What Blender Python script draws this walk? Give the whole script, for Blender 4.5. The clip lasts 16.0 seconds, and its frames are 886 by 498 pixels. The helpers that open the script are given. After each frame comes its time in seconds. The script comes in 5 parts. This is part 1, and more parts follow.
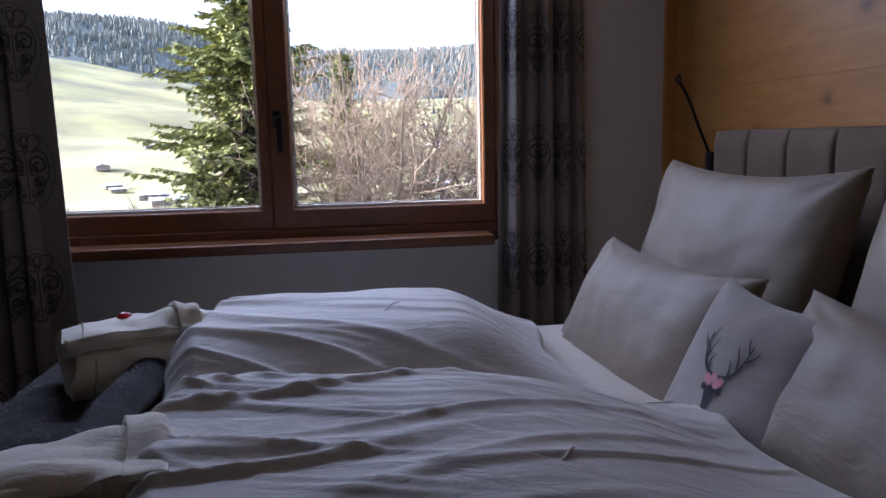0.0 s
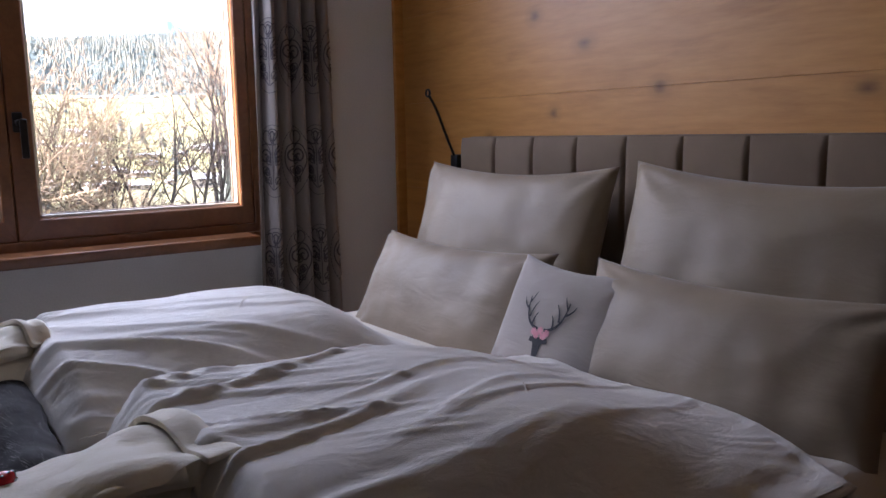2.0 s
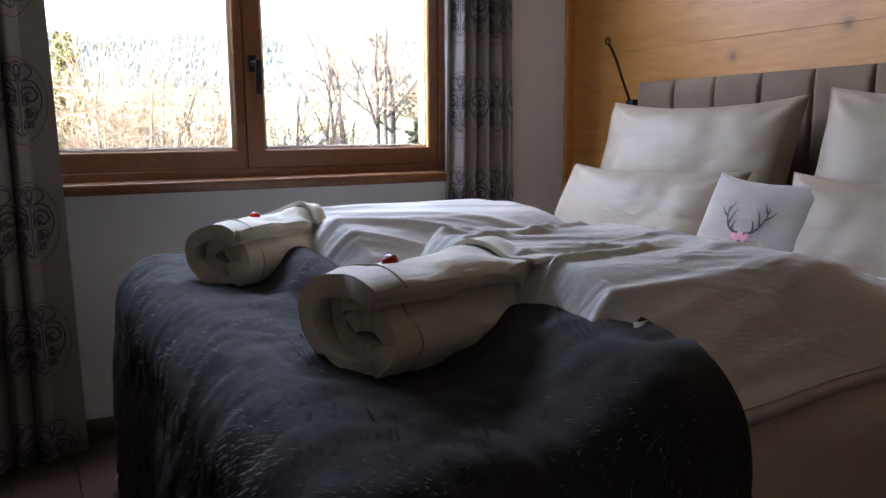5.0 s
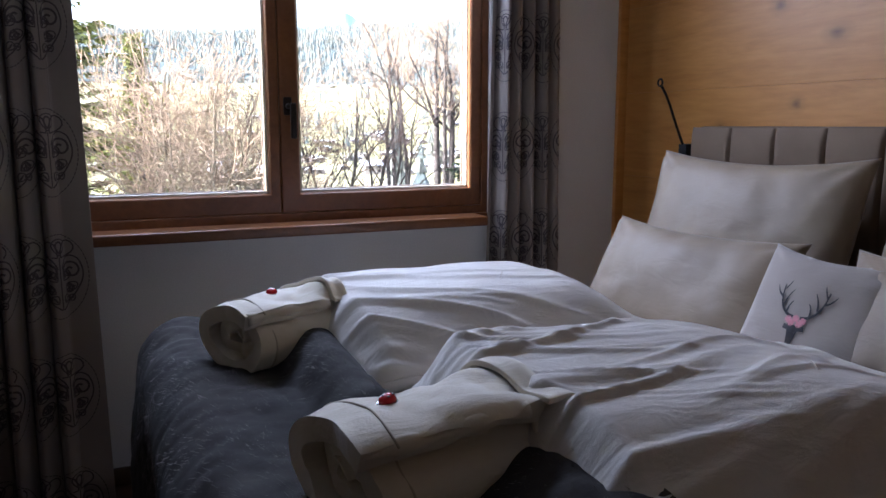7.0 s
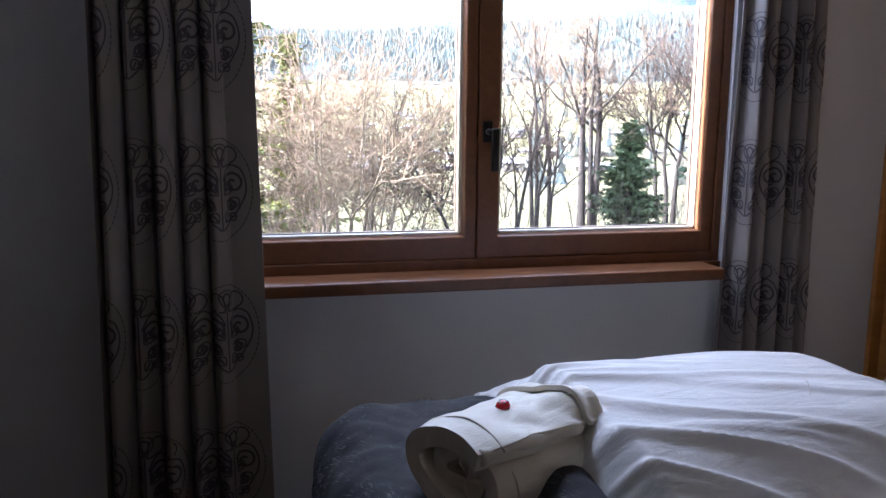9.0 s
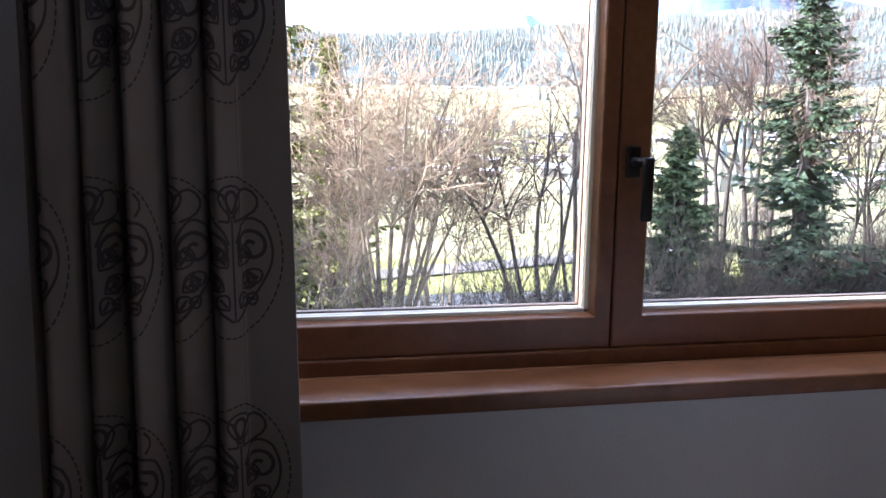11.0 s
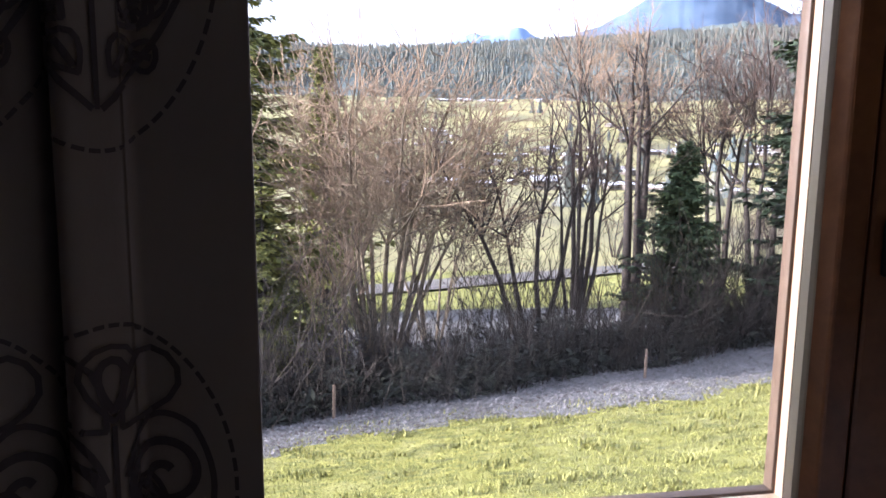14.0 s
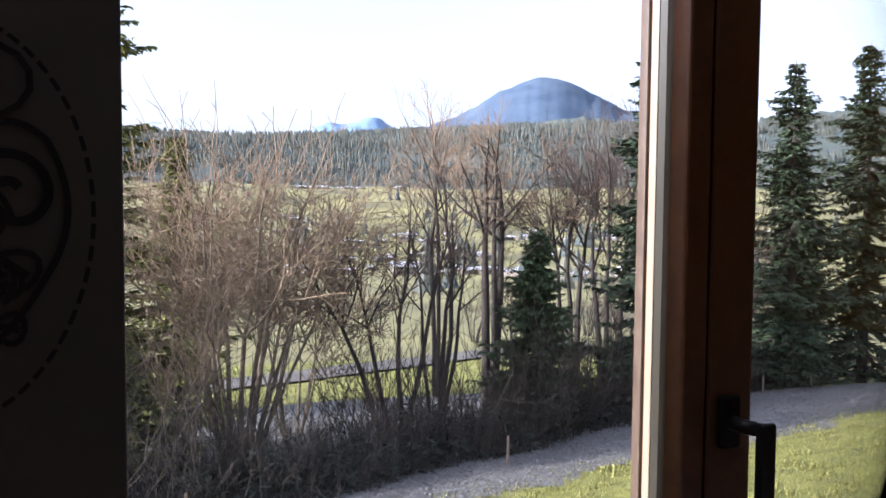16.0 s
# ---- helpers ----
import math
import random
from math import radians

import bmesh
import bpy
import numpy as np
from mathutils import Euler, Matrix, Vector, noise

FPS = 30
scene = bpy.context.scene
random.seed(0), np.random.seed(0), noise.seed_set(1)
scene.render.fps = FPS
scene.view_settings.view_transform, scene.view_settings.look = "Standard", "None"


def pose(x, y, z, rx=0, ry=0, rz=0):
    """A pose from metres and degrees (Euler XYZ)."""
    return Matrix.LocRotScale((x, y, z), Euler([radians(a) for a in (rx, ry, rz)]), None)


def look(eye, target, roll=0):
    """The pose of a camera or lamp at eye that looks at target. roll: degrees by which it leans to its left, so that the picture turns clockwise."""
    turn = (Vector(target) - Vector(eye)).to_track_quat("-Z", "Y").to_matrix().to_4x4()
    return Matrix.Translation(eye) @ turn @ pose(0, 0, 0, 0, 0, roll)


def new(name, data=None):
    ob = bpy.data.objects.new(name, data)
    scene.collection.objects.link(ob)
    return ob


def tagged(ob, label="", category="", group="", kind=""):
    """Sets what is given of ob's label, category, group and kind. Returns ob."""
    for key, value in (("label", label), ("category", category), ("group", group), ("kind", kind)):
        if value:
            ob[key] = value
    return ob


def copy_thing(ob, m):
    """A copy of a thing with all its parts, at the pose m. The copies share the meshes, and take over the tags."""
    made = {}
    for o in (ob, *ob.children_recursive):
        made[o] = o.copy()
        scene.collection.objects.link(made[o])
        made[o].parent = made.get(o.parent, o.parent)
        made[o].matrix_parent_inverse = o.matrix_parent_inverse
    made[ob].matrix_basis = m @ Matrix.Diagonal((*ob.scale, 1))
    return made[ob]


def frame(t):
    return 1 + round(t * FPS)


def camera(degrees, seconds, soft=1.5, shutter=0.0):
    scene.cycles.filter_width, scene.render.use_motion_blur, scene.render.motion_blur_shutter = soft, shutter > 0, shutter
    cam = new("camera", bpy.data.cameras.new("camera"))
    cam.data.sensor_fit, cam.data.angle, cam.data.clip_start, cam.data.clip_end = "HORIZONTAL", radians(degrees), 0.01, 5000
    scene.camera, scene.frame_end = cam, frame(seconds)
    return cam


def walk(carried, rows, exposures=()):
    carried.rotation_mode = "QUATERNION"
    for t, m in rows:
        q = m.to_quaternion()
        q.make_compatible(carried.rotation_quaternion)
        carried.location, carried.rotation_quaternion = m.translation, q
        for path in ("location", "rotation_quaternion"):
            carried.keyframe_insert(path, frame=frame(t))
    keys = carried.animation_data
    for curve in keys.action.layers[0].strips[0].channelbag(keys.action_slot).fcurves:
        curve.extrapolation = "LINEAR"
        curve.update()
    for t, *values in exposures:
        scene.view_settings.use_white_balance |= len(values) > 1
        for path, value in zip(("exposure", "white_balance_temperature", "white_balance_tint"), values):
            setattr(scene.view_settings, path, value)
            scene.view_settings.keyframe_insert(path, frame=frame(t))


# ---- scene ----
cam = camera(59.0, 16.0)
PATH = [
    (0, (0.227, -2.982, 1.198), (0.501, -1.021, 0.917), -1.3),
    (0.5, (0.012, -3.042, 1.234), (0.573, -1.145, 0.944), -1.2),
    (1, (-0.16, -3.039, 1.234), (0.641, -1.23, 0.941), -0.9),
    (1.5, (-0.243, -3.007, 1.221), (0.709, -1.273, 0.924), -1.1),
    (2, (-0.346, -3.017, 1.221), (0.795, -1.401, 0.926), -1.0),
    (2.5, (-0.486, -3.083, 1.231), (0.83, -1.605, 0.946), -0.8),
    (3, (-0.61, -3.125, 1.228), (0.771, -1.708, 0.94), -0.7),
    (3.5, (-0.673, -3.119, 1.196), (0.709, -1.704, 0.898), -0.6),
    (4, (-0.714, -3.098, 1.128), (0.657, -1.674, 0.824), -0.5),
    (4.5, (-0.759, -3.098, 1.058), (0.426, -1.516, 0.753), -0.5),
    (5, (-0.777, -3.11, 1.02), (0.147, -1.363, 0.717), -0.4),
    (5.2, (-0.778, -3.114, 1.013), (0.068, -1.327, 0.714), -0.4),
    (7.3, (-0.618, -2.947, 1.25), (0.17, -1.136, 0.935), -0.0),
    (7.5, (-0.616, -2.899, 1.272), (0.181, -1.092, 0.957), 0.0),
    (8, (-0.634, -2.763, 1.287), (0.137, -0.945, 0.972), 0.2),
    (8.5, (-0.669, -2.593, 1.288), (-0.049, -0.718, 0.971), 0.4),
    (9, (-0.694, -2.401, 1.311), (-0.229, -0.483, 0.989), 0.5),
    (9.5, (-0.686, -2.21, 1.31), (-0.281, -0.277, 0.991), 0.4),
    (9.7, (-0.672, -2.126, 1.316), (-0.278, -0.191, 0.998), 0.4),
    (12, (-0.683, -1.118, 1.377), (-0.311, 0.822, 1.066), 0.8),
    (12.5, (-0.652, -0.931, 1.393), (-0.279, 1.009, 1.083), 0.9),
    (13, (-0.636, -0.823, 1.395), (-0.258, 1.118, 1.093), 0.9),
    (13.5, (-0.632, -0.751, 1.388), (-0.248, 1.19, 1.095), 1.0),
    (14, (-0.659, -0.761, 1.397), (-0.265, 1.179, 1.114), 1.1),
    (14.5, (-0.658, -0.751, 1.42), (-0.212, 1.18, 1.145), 1.1),
    (15, (-0.663, -0.756, 1.475), (-0.084, 1.141, 1.22), 1.1),
    (15.5, (-0.669, -0.766, 1.501), (0.003, 1.109, 1.323), 1.0),
    (16, (-0.678, -0.776, 1.525), (0.058, 1.082, 1.466), 0.9),
]
EXPOSURES = [(0.0, 2.19, 5200, 30), (1.0, 2.40, 5300, 30), (1.5, 2.73, 5480, 28), (3.0, 3.26, 5900, 31), (3.5, 3.36, 5950, 31), (4.2, 3.43, 5750, 25), (5.0, 3.61, 5550, 21),
             (7.5, 3.01, 5300, 25), (9.0, 3.03, 5150, 25), (9.6, 2.96, 5150, 25), (12.0, 2.62, 5350, 29), (13.0, 2.02, 5450, 31), (14.0, 1.70, 5500, 31), (15.0, 1.54, 5480, 30), (16.0, 1.12, 5500, 27)]
walk(cam, [(t, look(eye, target, roll)) for t, eye, target, roll in PATH], EXPOSURES)

# ---- light ----
SUN_AZ, SUN_EL = radians(-84.5), radians(18)      # clockwise from +y, above the horizon
world = bpy.data.worlds.new("sky")
scene.world = world
world.use_nodes = True
wn = world.node_tree.nodes
sky = wn.new("ShaderNodeTexSky")
sky.sky_type, sky.sun_disc = "NISHITA", False
sky.sun_elevation, sky.sun_rotation = SUN_EL, SUN_AZ
sky.air_density, sky.dust_density = 1.0, 3.0
wn["Background"].inputs[1].default_value = 0.125
haze = wn.new("ShaderNodeHueSaturation")         # thin bright winter haze
haze.inputs["Saturation"].default_value, haze.inputs["Value"].default_value = 0.32, 1.75
world.node_tree.links.new(sky.outputs[0], haze.inputs["Color"])
world.node_tree.links.new(haze.outputs[0], wn["Background"].inputs[0])

sun_data = bpy.data.lights.new("sun", "SUN")
sun_data.energy, sun_data.angle, sun_data.color = 5.0, radians(0.6), (1.0, 0.9, 0.74)
sun = new("sun", sun_data)
to_sun = Vector((math.sin(SUN_AZ) * math.cos(SUN_EL), math.cos(SUN_AZ) * math.cos(SUN_EL), math.sin(SUN_EL)))
sun.matrix_world = look(to_sun * 50, (0, 0, 0))

# the sky's light through the upper part of the window opening
win_data = bpy.data.lights.new("window_daylight", "AREA")
win_data.shape, win_data.size, win_data.size_y = "RECTANGLE", 1.6, 0.28
win_data.energy, win_data.color = 4.6, (0.80, 0.90, 1.0)
win_lamp = new("window_daylight", win_data)
win_lamp.matrix_world = look((0, 0.14, 2.10), (0.35, -1.7, 0.7))

FLOOR = -0.12
CEIL = 2.45
EAST, WEST, SOUTH = 1.575, -2.7, -4.6


# ---- materials ----
def mat(name, base, rough=0.6, metal=0.0):
    m = bpy.data.materials.new(name)
    m.use_nodes = True
    b = m.node_tree.nodes["Principled BSDF"]
    b.inputs["Base Color"].default_value = (*base, 1)
    b.inputs["Roughness"].default_value = rough
    b.inputs["Metallic"].default_value = metal
    return m


def node(m, kind, **values):
    n = m.node_tree.nodes.new(kind)
    for key, v in values.items():
        n.inputs[key.replace("_", " ")].default_value = v
    return n


def bsdf(m):
    return m.node_tree.nodes["Principled BSDF"]


def link(m, a, b):
    m.node_tree.links.new(a, b)


def coords(m, scale=(1, 1, 1), space="Object", warp=0.0):
    tc = node(m, "ShaderNodeTexCoord")
    mp = node(m, "ShaderNodeMapping")
    mp.inputs["Scale"].default_value = scale
    link(m, tc.outputs[space], mp.inputs["Vector"])
    return mp.outputs[0]


def ramp(m, src, stops):
    r = node(m, "ShaderNodeValToRGB")
    while len(r.color_ramp.elements) < len(stops):
        r.color_ramp.elements.new(0.5)
    for e, (p, c) in zip(r.color_ramp.elements, stops):
        e.position, e.color = p, (*c, 1) if len(c) == 3 else c
    link(m, src, r.inputs[0])
    return r.outputs[0]


def noise_tex(m, vec, scale, detail=4.0, rough=0.55, distort=0.0):
    n = node(m, "ShaderNodeTexNoise", Scale=scale, Detail=detail, Roughness=rough, Distortion=distort)
    link(m, vec, n.inputs["Vector"])
    return n.outputs[0]


def mix(m, fac, a, b, mode="MIX"):
    n = m.node_tree.nodes.new("ShaderNodeMix")
    n.data_type, n.blend_type = "RGBA", mode
    for i, v in ((0, fac), (6, a), (7, b)):
        if isinstance(v, (int, float)):
            n.inputs[i].default_value = v
        elif isinstance(v, tuple):
            n.inputs[i].default_value = (*v, 1)
        else:
            link(m, v, n.inputs[i])
    return n.outputs[2]


def bump(m, height, strength=0.3, distance=0.01):
    n = node(m, "ShaderNodeBump", Strength=strength, Distance=distance)
    link(m, height, n.inputs["Height"])
    link(m, n.outputs[0], bsdf(m).inputs["Normal"])


def varied(name, dark, light, scale, rough=0.7, stretch=(1, 1, 1), relief=0.2, fine=80, depth=0.004, detail=5):
    """A surface with broad tone changes, a fine grain and a matching relief."""
    m = mat(name, light, rough)
    v = coords(m, stretch)
    a = noise_tex(m, v, scale, detail)
    c = ramp(m, a, [(0.3, dark), (0.7, light)])
    g = noise_tex(m, v, fine, 3)
    c = mix(m, 0.22, c, ramp(m, g, [(0.3, tuple(x * 0.6 for x in dark)), (0.75, light)]))
    link(m, c, bsdf(m).inputs["Base Color"])
    bump(m, g, relief, depth)
    return m


def cloth(name, dark, light, weave=900, sheen=0.3, wrinkle=0.25, rough=0.85):
    m = mat(name, light, rough)
    v = coords(m)
    a = noise_tex(m, v, 3.0, 4)
    link(m, ramp(m, a, [(0.3, dark), (0.7, light)]), bsdf(m).inputs["Base Color"])
    w = noise_tex(m, coords(m, (1, 2.2, 1)), 9.0, 5, 0.55, 0.6)
    f = noise_tex(m, v, weave, 2)
    h = node(m, "ShaderNodeMath")
    h.operation = "MULTIPLY_ADD"
    link(m, f, h.inputs[0])
    h.inputs[1].default_value = 0.06
    link(m, w, h.inputs[2])
    bump(m, h.outputs[0], wrinkle, 0.02)
    bsdf(m).inputs["Sheen Weight"].default_value = sheen
    return m


def timber(name, dark, mid, light, along=(1, 1, 1), scale=1.0, rough=0.5, knots=()):
    m = mat(name, mid, rough)
    info = node(m, "ShaderNodeObjectInfo")
    tc = node(m, "ShaderNodeTexCoord")
    off = node(m, "ShaderNodeVectorMath")
    off.operation = "ADD"
    sc = node(m, "ShaderNodeVectorMath")
    sc.operation = "MULTIPLY"
    sc.inputs[1].default_value = (9.0, 7.0, 5.0)
    cb = node(m, "ShaderNodeCombineXYZ")
    for i in range(3):
        link(m, info.outputs["Random"], cb.inputs[i])
    link(m, cb.outputs[0], sc.inputs[0])
    link(m, tc.outputs["Object"], off.inputs[0])
    link(m, sc.outputs[0], off.inputs[1])
    mp = node(m, "ShaderNodeMapping")
    mp.inputs["Scale"].default_value = tuple(a * scale for a in along)
    link(m, off.outputs[0], mp.inputs["Vector"])
    v = mp.outputs[0]
    grain = noise_tex(m, v, 5.0, 7, 0.62, 1.1)
    fine = noise_tex(m, v, 26.0, 5, 0.6)
    c = ramp(m, grain, [(0.28, dark), (0.5, mid), (0.74, light)])
    c = mix(m, 0.3, c, ramp(m, fine, [(0.35, dark), (0.65, light)]))
    c2 = mix(m, ramp(m, info.outputs["Random"], [(0.0, (0.15,) * 3), (1.0, (0.55,) * 3)]), c, mix(m, 0.5, c, mid))
    if knots:
        pos = node(m, "ShaderNodeNewGeometry").outputs["Position"]
        wob = node(m, "ShaderNodeVectorMath")
        wob.operation = "MULTIPLY_ADD"
        wn2 = node(m, "ShaderNodeTexNoise", Scale=14.0, Detail=3.0)
        link(m, wn2.outputs["Color"], wob.inputs[0])
        wob.inputs[1].default_value = (0.0, 0.03, 0.02)
        link(m, pos, wob.inputs[2])
        for k, (ky, kz) in enumerate(knots):
            d = node(m, "ShaderNodeVectorMath")
            d.operation = "SUBTRACT"
            link(m, wob.outputs[0], d.inputs[0])
            d.inputs[1].default_value = (1.575, ky + 0.015, kz + 0.01)
            e = node(m, "ShaderNodeVectorMath")
            e.operation = "MULTIPLY"
            link(m, d.outputs[0], e.inputs[0])
            e.inputs[1].default_value = (0.0, 9.0 + 3 * (k % 3), 17.0 - 2 * (k % 2))
            ln = node(m, "ShaderNodeVectorMath")
            ln.operation = "LENGTH"
            link(m, e.outputs[0], ln.inputs[0])
            kk = ramp(m, ln.outputs["Value"], [(0.0, (0.85,) * 3), (0.16, (0.6,) * 3), (0.34, (0.22,) * 3), (0.7, (0, 0, 0))])
            c2 = mix(m, kk, c2, tuple(x * 0.30 for x in dark))
    link(m, c2, bsdf(m).inputs["Base Color"])
    bump(m, fine, 0.12, 0.003)
    return m


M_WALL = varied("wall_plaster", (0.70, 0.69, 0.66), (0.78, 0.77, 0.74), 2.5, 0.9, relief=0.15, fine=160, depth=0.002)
# Unseen back walls: tone chosen only to set the warm bounced light.
M_BACKWALL = varied("bounce_toned_plaster", (0.32, 0.245, 0.17), (0.40, 0.31, 0.22), 2.5, 0.9, relief=0.15, fine=160, depth=0.002)
M_CEIL = varied("ceiling_paint", (0.74, 0.73, 0.70), (0.8, 0.79, 0.77), 2.0, 0.9, relief=0.1, fine=140, depth=0.002)
M_OAK = timber("oak_cladding", (0.37, 0.145, 0.024), (0.53, 0.235, 0.045), (0.62, 0.30, 0.070), (0.5, 0.32, 2.6), 1.0, 0.45, knots=[(-2.056, 1.309), (-1.44, 1.344), (-0.983, 1.28), (-1.125, 1.504), (-2.085, 1.545), (-0.62, 1.19), (-0.60, 0.80), (-0.88, 1.62), (-2.75, 1.45), (-3.1, 1.2)])
M_LARCH = timber("larch_window_wood", (0.112, 0.040, 0.013), (0.172, 0.064, 0.020), (0.228, 0.095, 0.032), (1, 1, 1), 2.2, 0.36)
M_OUTWOOD = timber("weathered_larch", (0.06, 0.036, 0.022), (0.10, 0.064, 0.042), (0.14, 0.095, 0.066), (1, 1, 1), 2.2, 0.6)
M_FLOOR = timber("oak_floor", (0.045, 0.024, 0.011), (0.07, 0.038, 0.018), (0.10, 0.056, 0.028), (0.6, 5, 1), 1.0, 0.4)
M_STAND = timber("grey_oak_veneer", (0.20, 0.14, 0.09), (0.28, 0.205, 0.14), (0.35, 0.26, 0.18), (1, 4, 1), 1.2, 0.5)
M_SHEET = cloth("cream_sheet", (0.60, 0.52, 0.42), (0.68, 0.60, 0.50), wrinkle=0.3)
M_DUVET = cloth("greige_duvet_cotton", (0.57, 0.525, 0.47), (0.66, 0.61, 0.545), sheen=0.15, wrinkle=0.35, rough=0.7)
M_PILLOW = cloth("taupe_pillow_satin", (0.24, 0.178, 0.115), (0.31, 0.234, 0.155), sheen=0.2, wrinkle=0.22, rough=0.55)
M_CUSHION = cloth("pale_linen_cushion", (0.32, 0.275, 0.24), (0.375, 0.325, 0.285), weave=500, wrinkle=0.2)
M_HEAD = cloth("grey_brown_upholstery", (0.155, 0.103, 0.062), (0.208, 0.140, 0.086), weave=420, sheen=0.05, wrinkle=0.08)
M_BASE = cloth("boxspring_upholstery", (0.24, 0.19, 0.15), (0.30, 0.24, 0.19), weave=420, wrinkle=0.08)
M_ROBE = cloth("cream_terry_robe", (0.70, 0.62, 0.48), (0.80, 0.73, 0.59), weave=260, sheen=0.5, wrinkle=0.35)
M_FUR = varied("dark_faux_fur", (0.014, 0.0115, 0.010), (0.045, 0.038, 0.033), 7, 0.95, relief=0.3, fine=60, depth=0.004)
M_FUR.node_tree.nodes["Principled BSDF"].inputs["Sheen Weight"].default_value = 0.0
M_CURTAIN = cloth("taupe_curtain_fabric", (0.225, 0.185, 0.155), (0.28, 0.235, 0.20), weave=500, sheen=0.25, wrinkle=0.06, rough=0.7)
bsdf(M_CURTAIN).inputs["Transmission Weight"].default_value = 0.0
M_EMB = mat("dark_embroidery", (0.07, 0.056, 0.056), 0.65)
M_BLACK = mat("black_metal", (0.012, 0.012, 0.013), 0.38, 0.6)
M_BRONZE = varied("dark_bronze_handle", (0.02, 0.017, 0.014), (0.035, 0.028, 0.022), 20, 0.35, fine=200)
bsdf(M_BRONZE).inputs["Metallic"].default_value = 0.7
M_GASKET = mat("pale_aluminium_strip", (0.48, 0.40, 0.29), 0.4, 0.2)
M_SEAL = mat("black_rubber_seal", (0.02, 0.02, 0.022), 0.6)
M_RED = mat("red_foil", (0.55, 0.015, 0.02), 0.22)
M_DOT = mat("black_dot", (0.01, 0.01, 0.01), 0.4)
M_SILVER = mat("silver_foil", (0.7, 0.7, 0.72), 0.25, 0.9)
M_PINK = varied("pink_print", (0.62, 0.24, 0.28), (0.72, 0.34, 0.38), 90, 0.8)
M_INK = mat("charcoal_print", (0.05, 0.048, 0.052), 0.8)
M_THREAD = mat("grey_thread", (0.22, 0.21, 0.19), 0.8)

M_GLASS = bpy.data.materials.new("window_glass")
M_GLASS.use_nodes = True
_n = M_GLASS.node_tree.nodes
_n.remove(_n["Principled BSDF"])
_tr, _gl, _fr, _mx = (_n.new("ShaderNode" + k) for k in ("BsdfTransparent", "BsdfGlossy", "Fresnel", "MixShader"))
_tr.inputs[0].default_value = (0.97, 0.985, 0.98, 1)
_gl.inputs["Roughness"].default_value = 0.0
_fr.inputs[0].default_value = 1.25
for _a, _b in ((_fr.outputs[0], _mx.inputs[0]), (_tr.outputs[0], _mx.inputs[1]), (_gl.outputs[0], _mx.inputs[2]), (_mx.outputs[0], _n["Material Output"].inputs[0])):
    M_GLASS.node_tree.links.new(_a, _b)


# ---- building helpers ----
class Soup:
    """Vertices and faces gathered for one mesh."""

    def __init__(self):
        self.v, self.f = [], []

    def add(self, verts, faces):
        k = len(self.v)
        self.v += [tuple(p) for p in verts]
        self.f += [tuple(i + k for i in f) for f in faces]
        return self

    def box(self, lo, hi):
        (a, b, c), (d, e, f) = lo, hi
        return self.add([(x, y, z) for x in (a, d) for y in (b, e) for z in (c, f)],
                        [(0, 1, 3, 2), (4, 6, 7, 5), (0, 4, 5, 1), (2, 3, 7, 6), (0, 2, 6, 4), (1, 5, 7, 3)])

    def tube(self, pts, radii, sides=6, cap=True):
        pts = [Vector(p) for p in pts]
        ring, faces, verts = [], [], []
        for i, p in enumerate(pts):
            d = (pts[min(i + 1, len(pts) - 1)] - pts[max(i - 1, 0)])
            d = d.normalized() if d.length > 1e-9 else Vector((0, 0, 1))
            a = d.cross(Vector((0.3, 0.9, 0.2))).normalized()
            b = d.cross(a)
            r = radii[i] if hasattr(radii, "__len__") else radii
            verts += [p + (a * math.cos(2 * math.pi * k / sides) + b * math.sin(2 * math.pi * k / sides)) * r for k in range(sides)]
        for i in range(len(pts) - 1):
            for k in range(sides):
                j = (k + 1) % sides
                faces.append((i * sides + k, i * sides + j, (i + 1) * sides + j, (i + 1) * sides + k))
        if cap:
            faces += [tuple(range(sides - 1, -1, -1)), tuple((len(pts) - 1) * sides + k for k in range(sides))]
        return self.add(verts, faces)

    def grid(self, nu, nv, fn):
        verts = [fn(i / nu, j / nv) for j in range(nv + 1) for i in range(nu + 1)]
        w = nu + 1
        return self.add(verts, [(j * w + i, j * w + i + 1, (j + 1) * w + i + 1, (j + 1) * w + i) for j in range(nv) for i in range(nu)])

    def mesh(self, name, smooth=False):
        me = bpy.data.meshes.new(name)
        me.from_pydata(self.v, [], self.f)
        me.update()
        if smooth:
            me.shade_smooth()
        return me


def soft_box(lo, hi, r=0.004, seg=2):
    """A box with rounded edges."""
    bm = bmesh.new()
    size = [b - a for a, b in zip(lo, hi)]
    mid = [(a + b) / 2 for a, b in zip(lo, hi)]
    bmesh.ops.create_cube(bm, size=1, matrix=Matrix.Translation(mid) @ Matrix.Diagonal((*size, 1)))
    if r:
        bmesh.ops.bevel(bm, geom=bm.edges[:], offset=min(r, min(size) * 0.45), segments=seg, profile=0.5, affect="EDGES")
    me = bpy.data.meshes.new("box")
    bm.to_mesh(me)
    bm.free()
    if seg > 1:
        me.shade_smooth()
        me.set_sharp_from_angle(angle=radians(40))
    return me


def part(name, data, material, parent=None, label=""):
    me = data.mesh(name) if isinstance(data, Soup) else data
    if not me.materials:
        me.materials.append(material)
    ob = new(name, me)
    if parent:
        ob.parent = parent
        ob.matrix_parent_inverse = parent.matrix_world.inverted()
    if label:
        tagged(ob, label)
    return ob


def thing(name, base, label, category, group="", kind=""):
    ob = new(name)
    ob.empty_display_size = 0.1
    ob.location = base
    bpy.context.view_layer.update()
    return tagged(ob, label, category, group, kind)


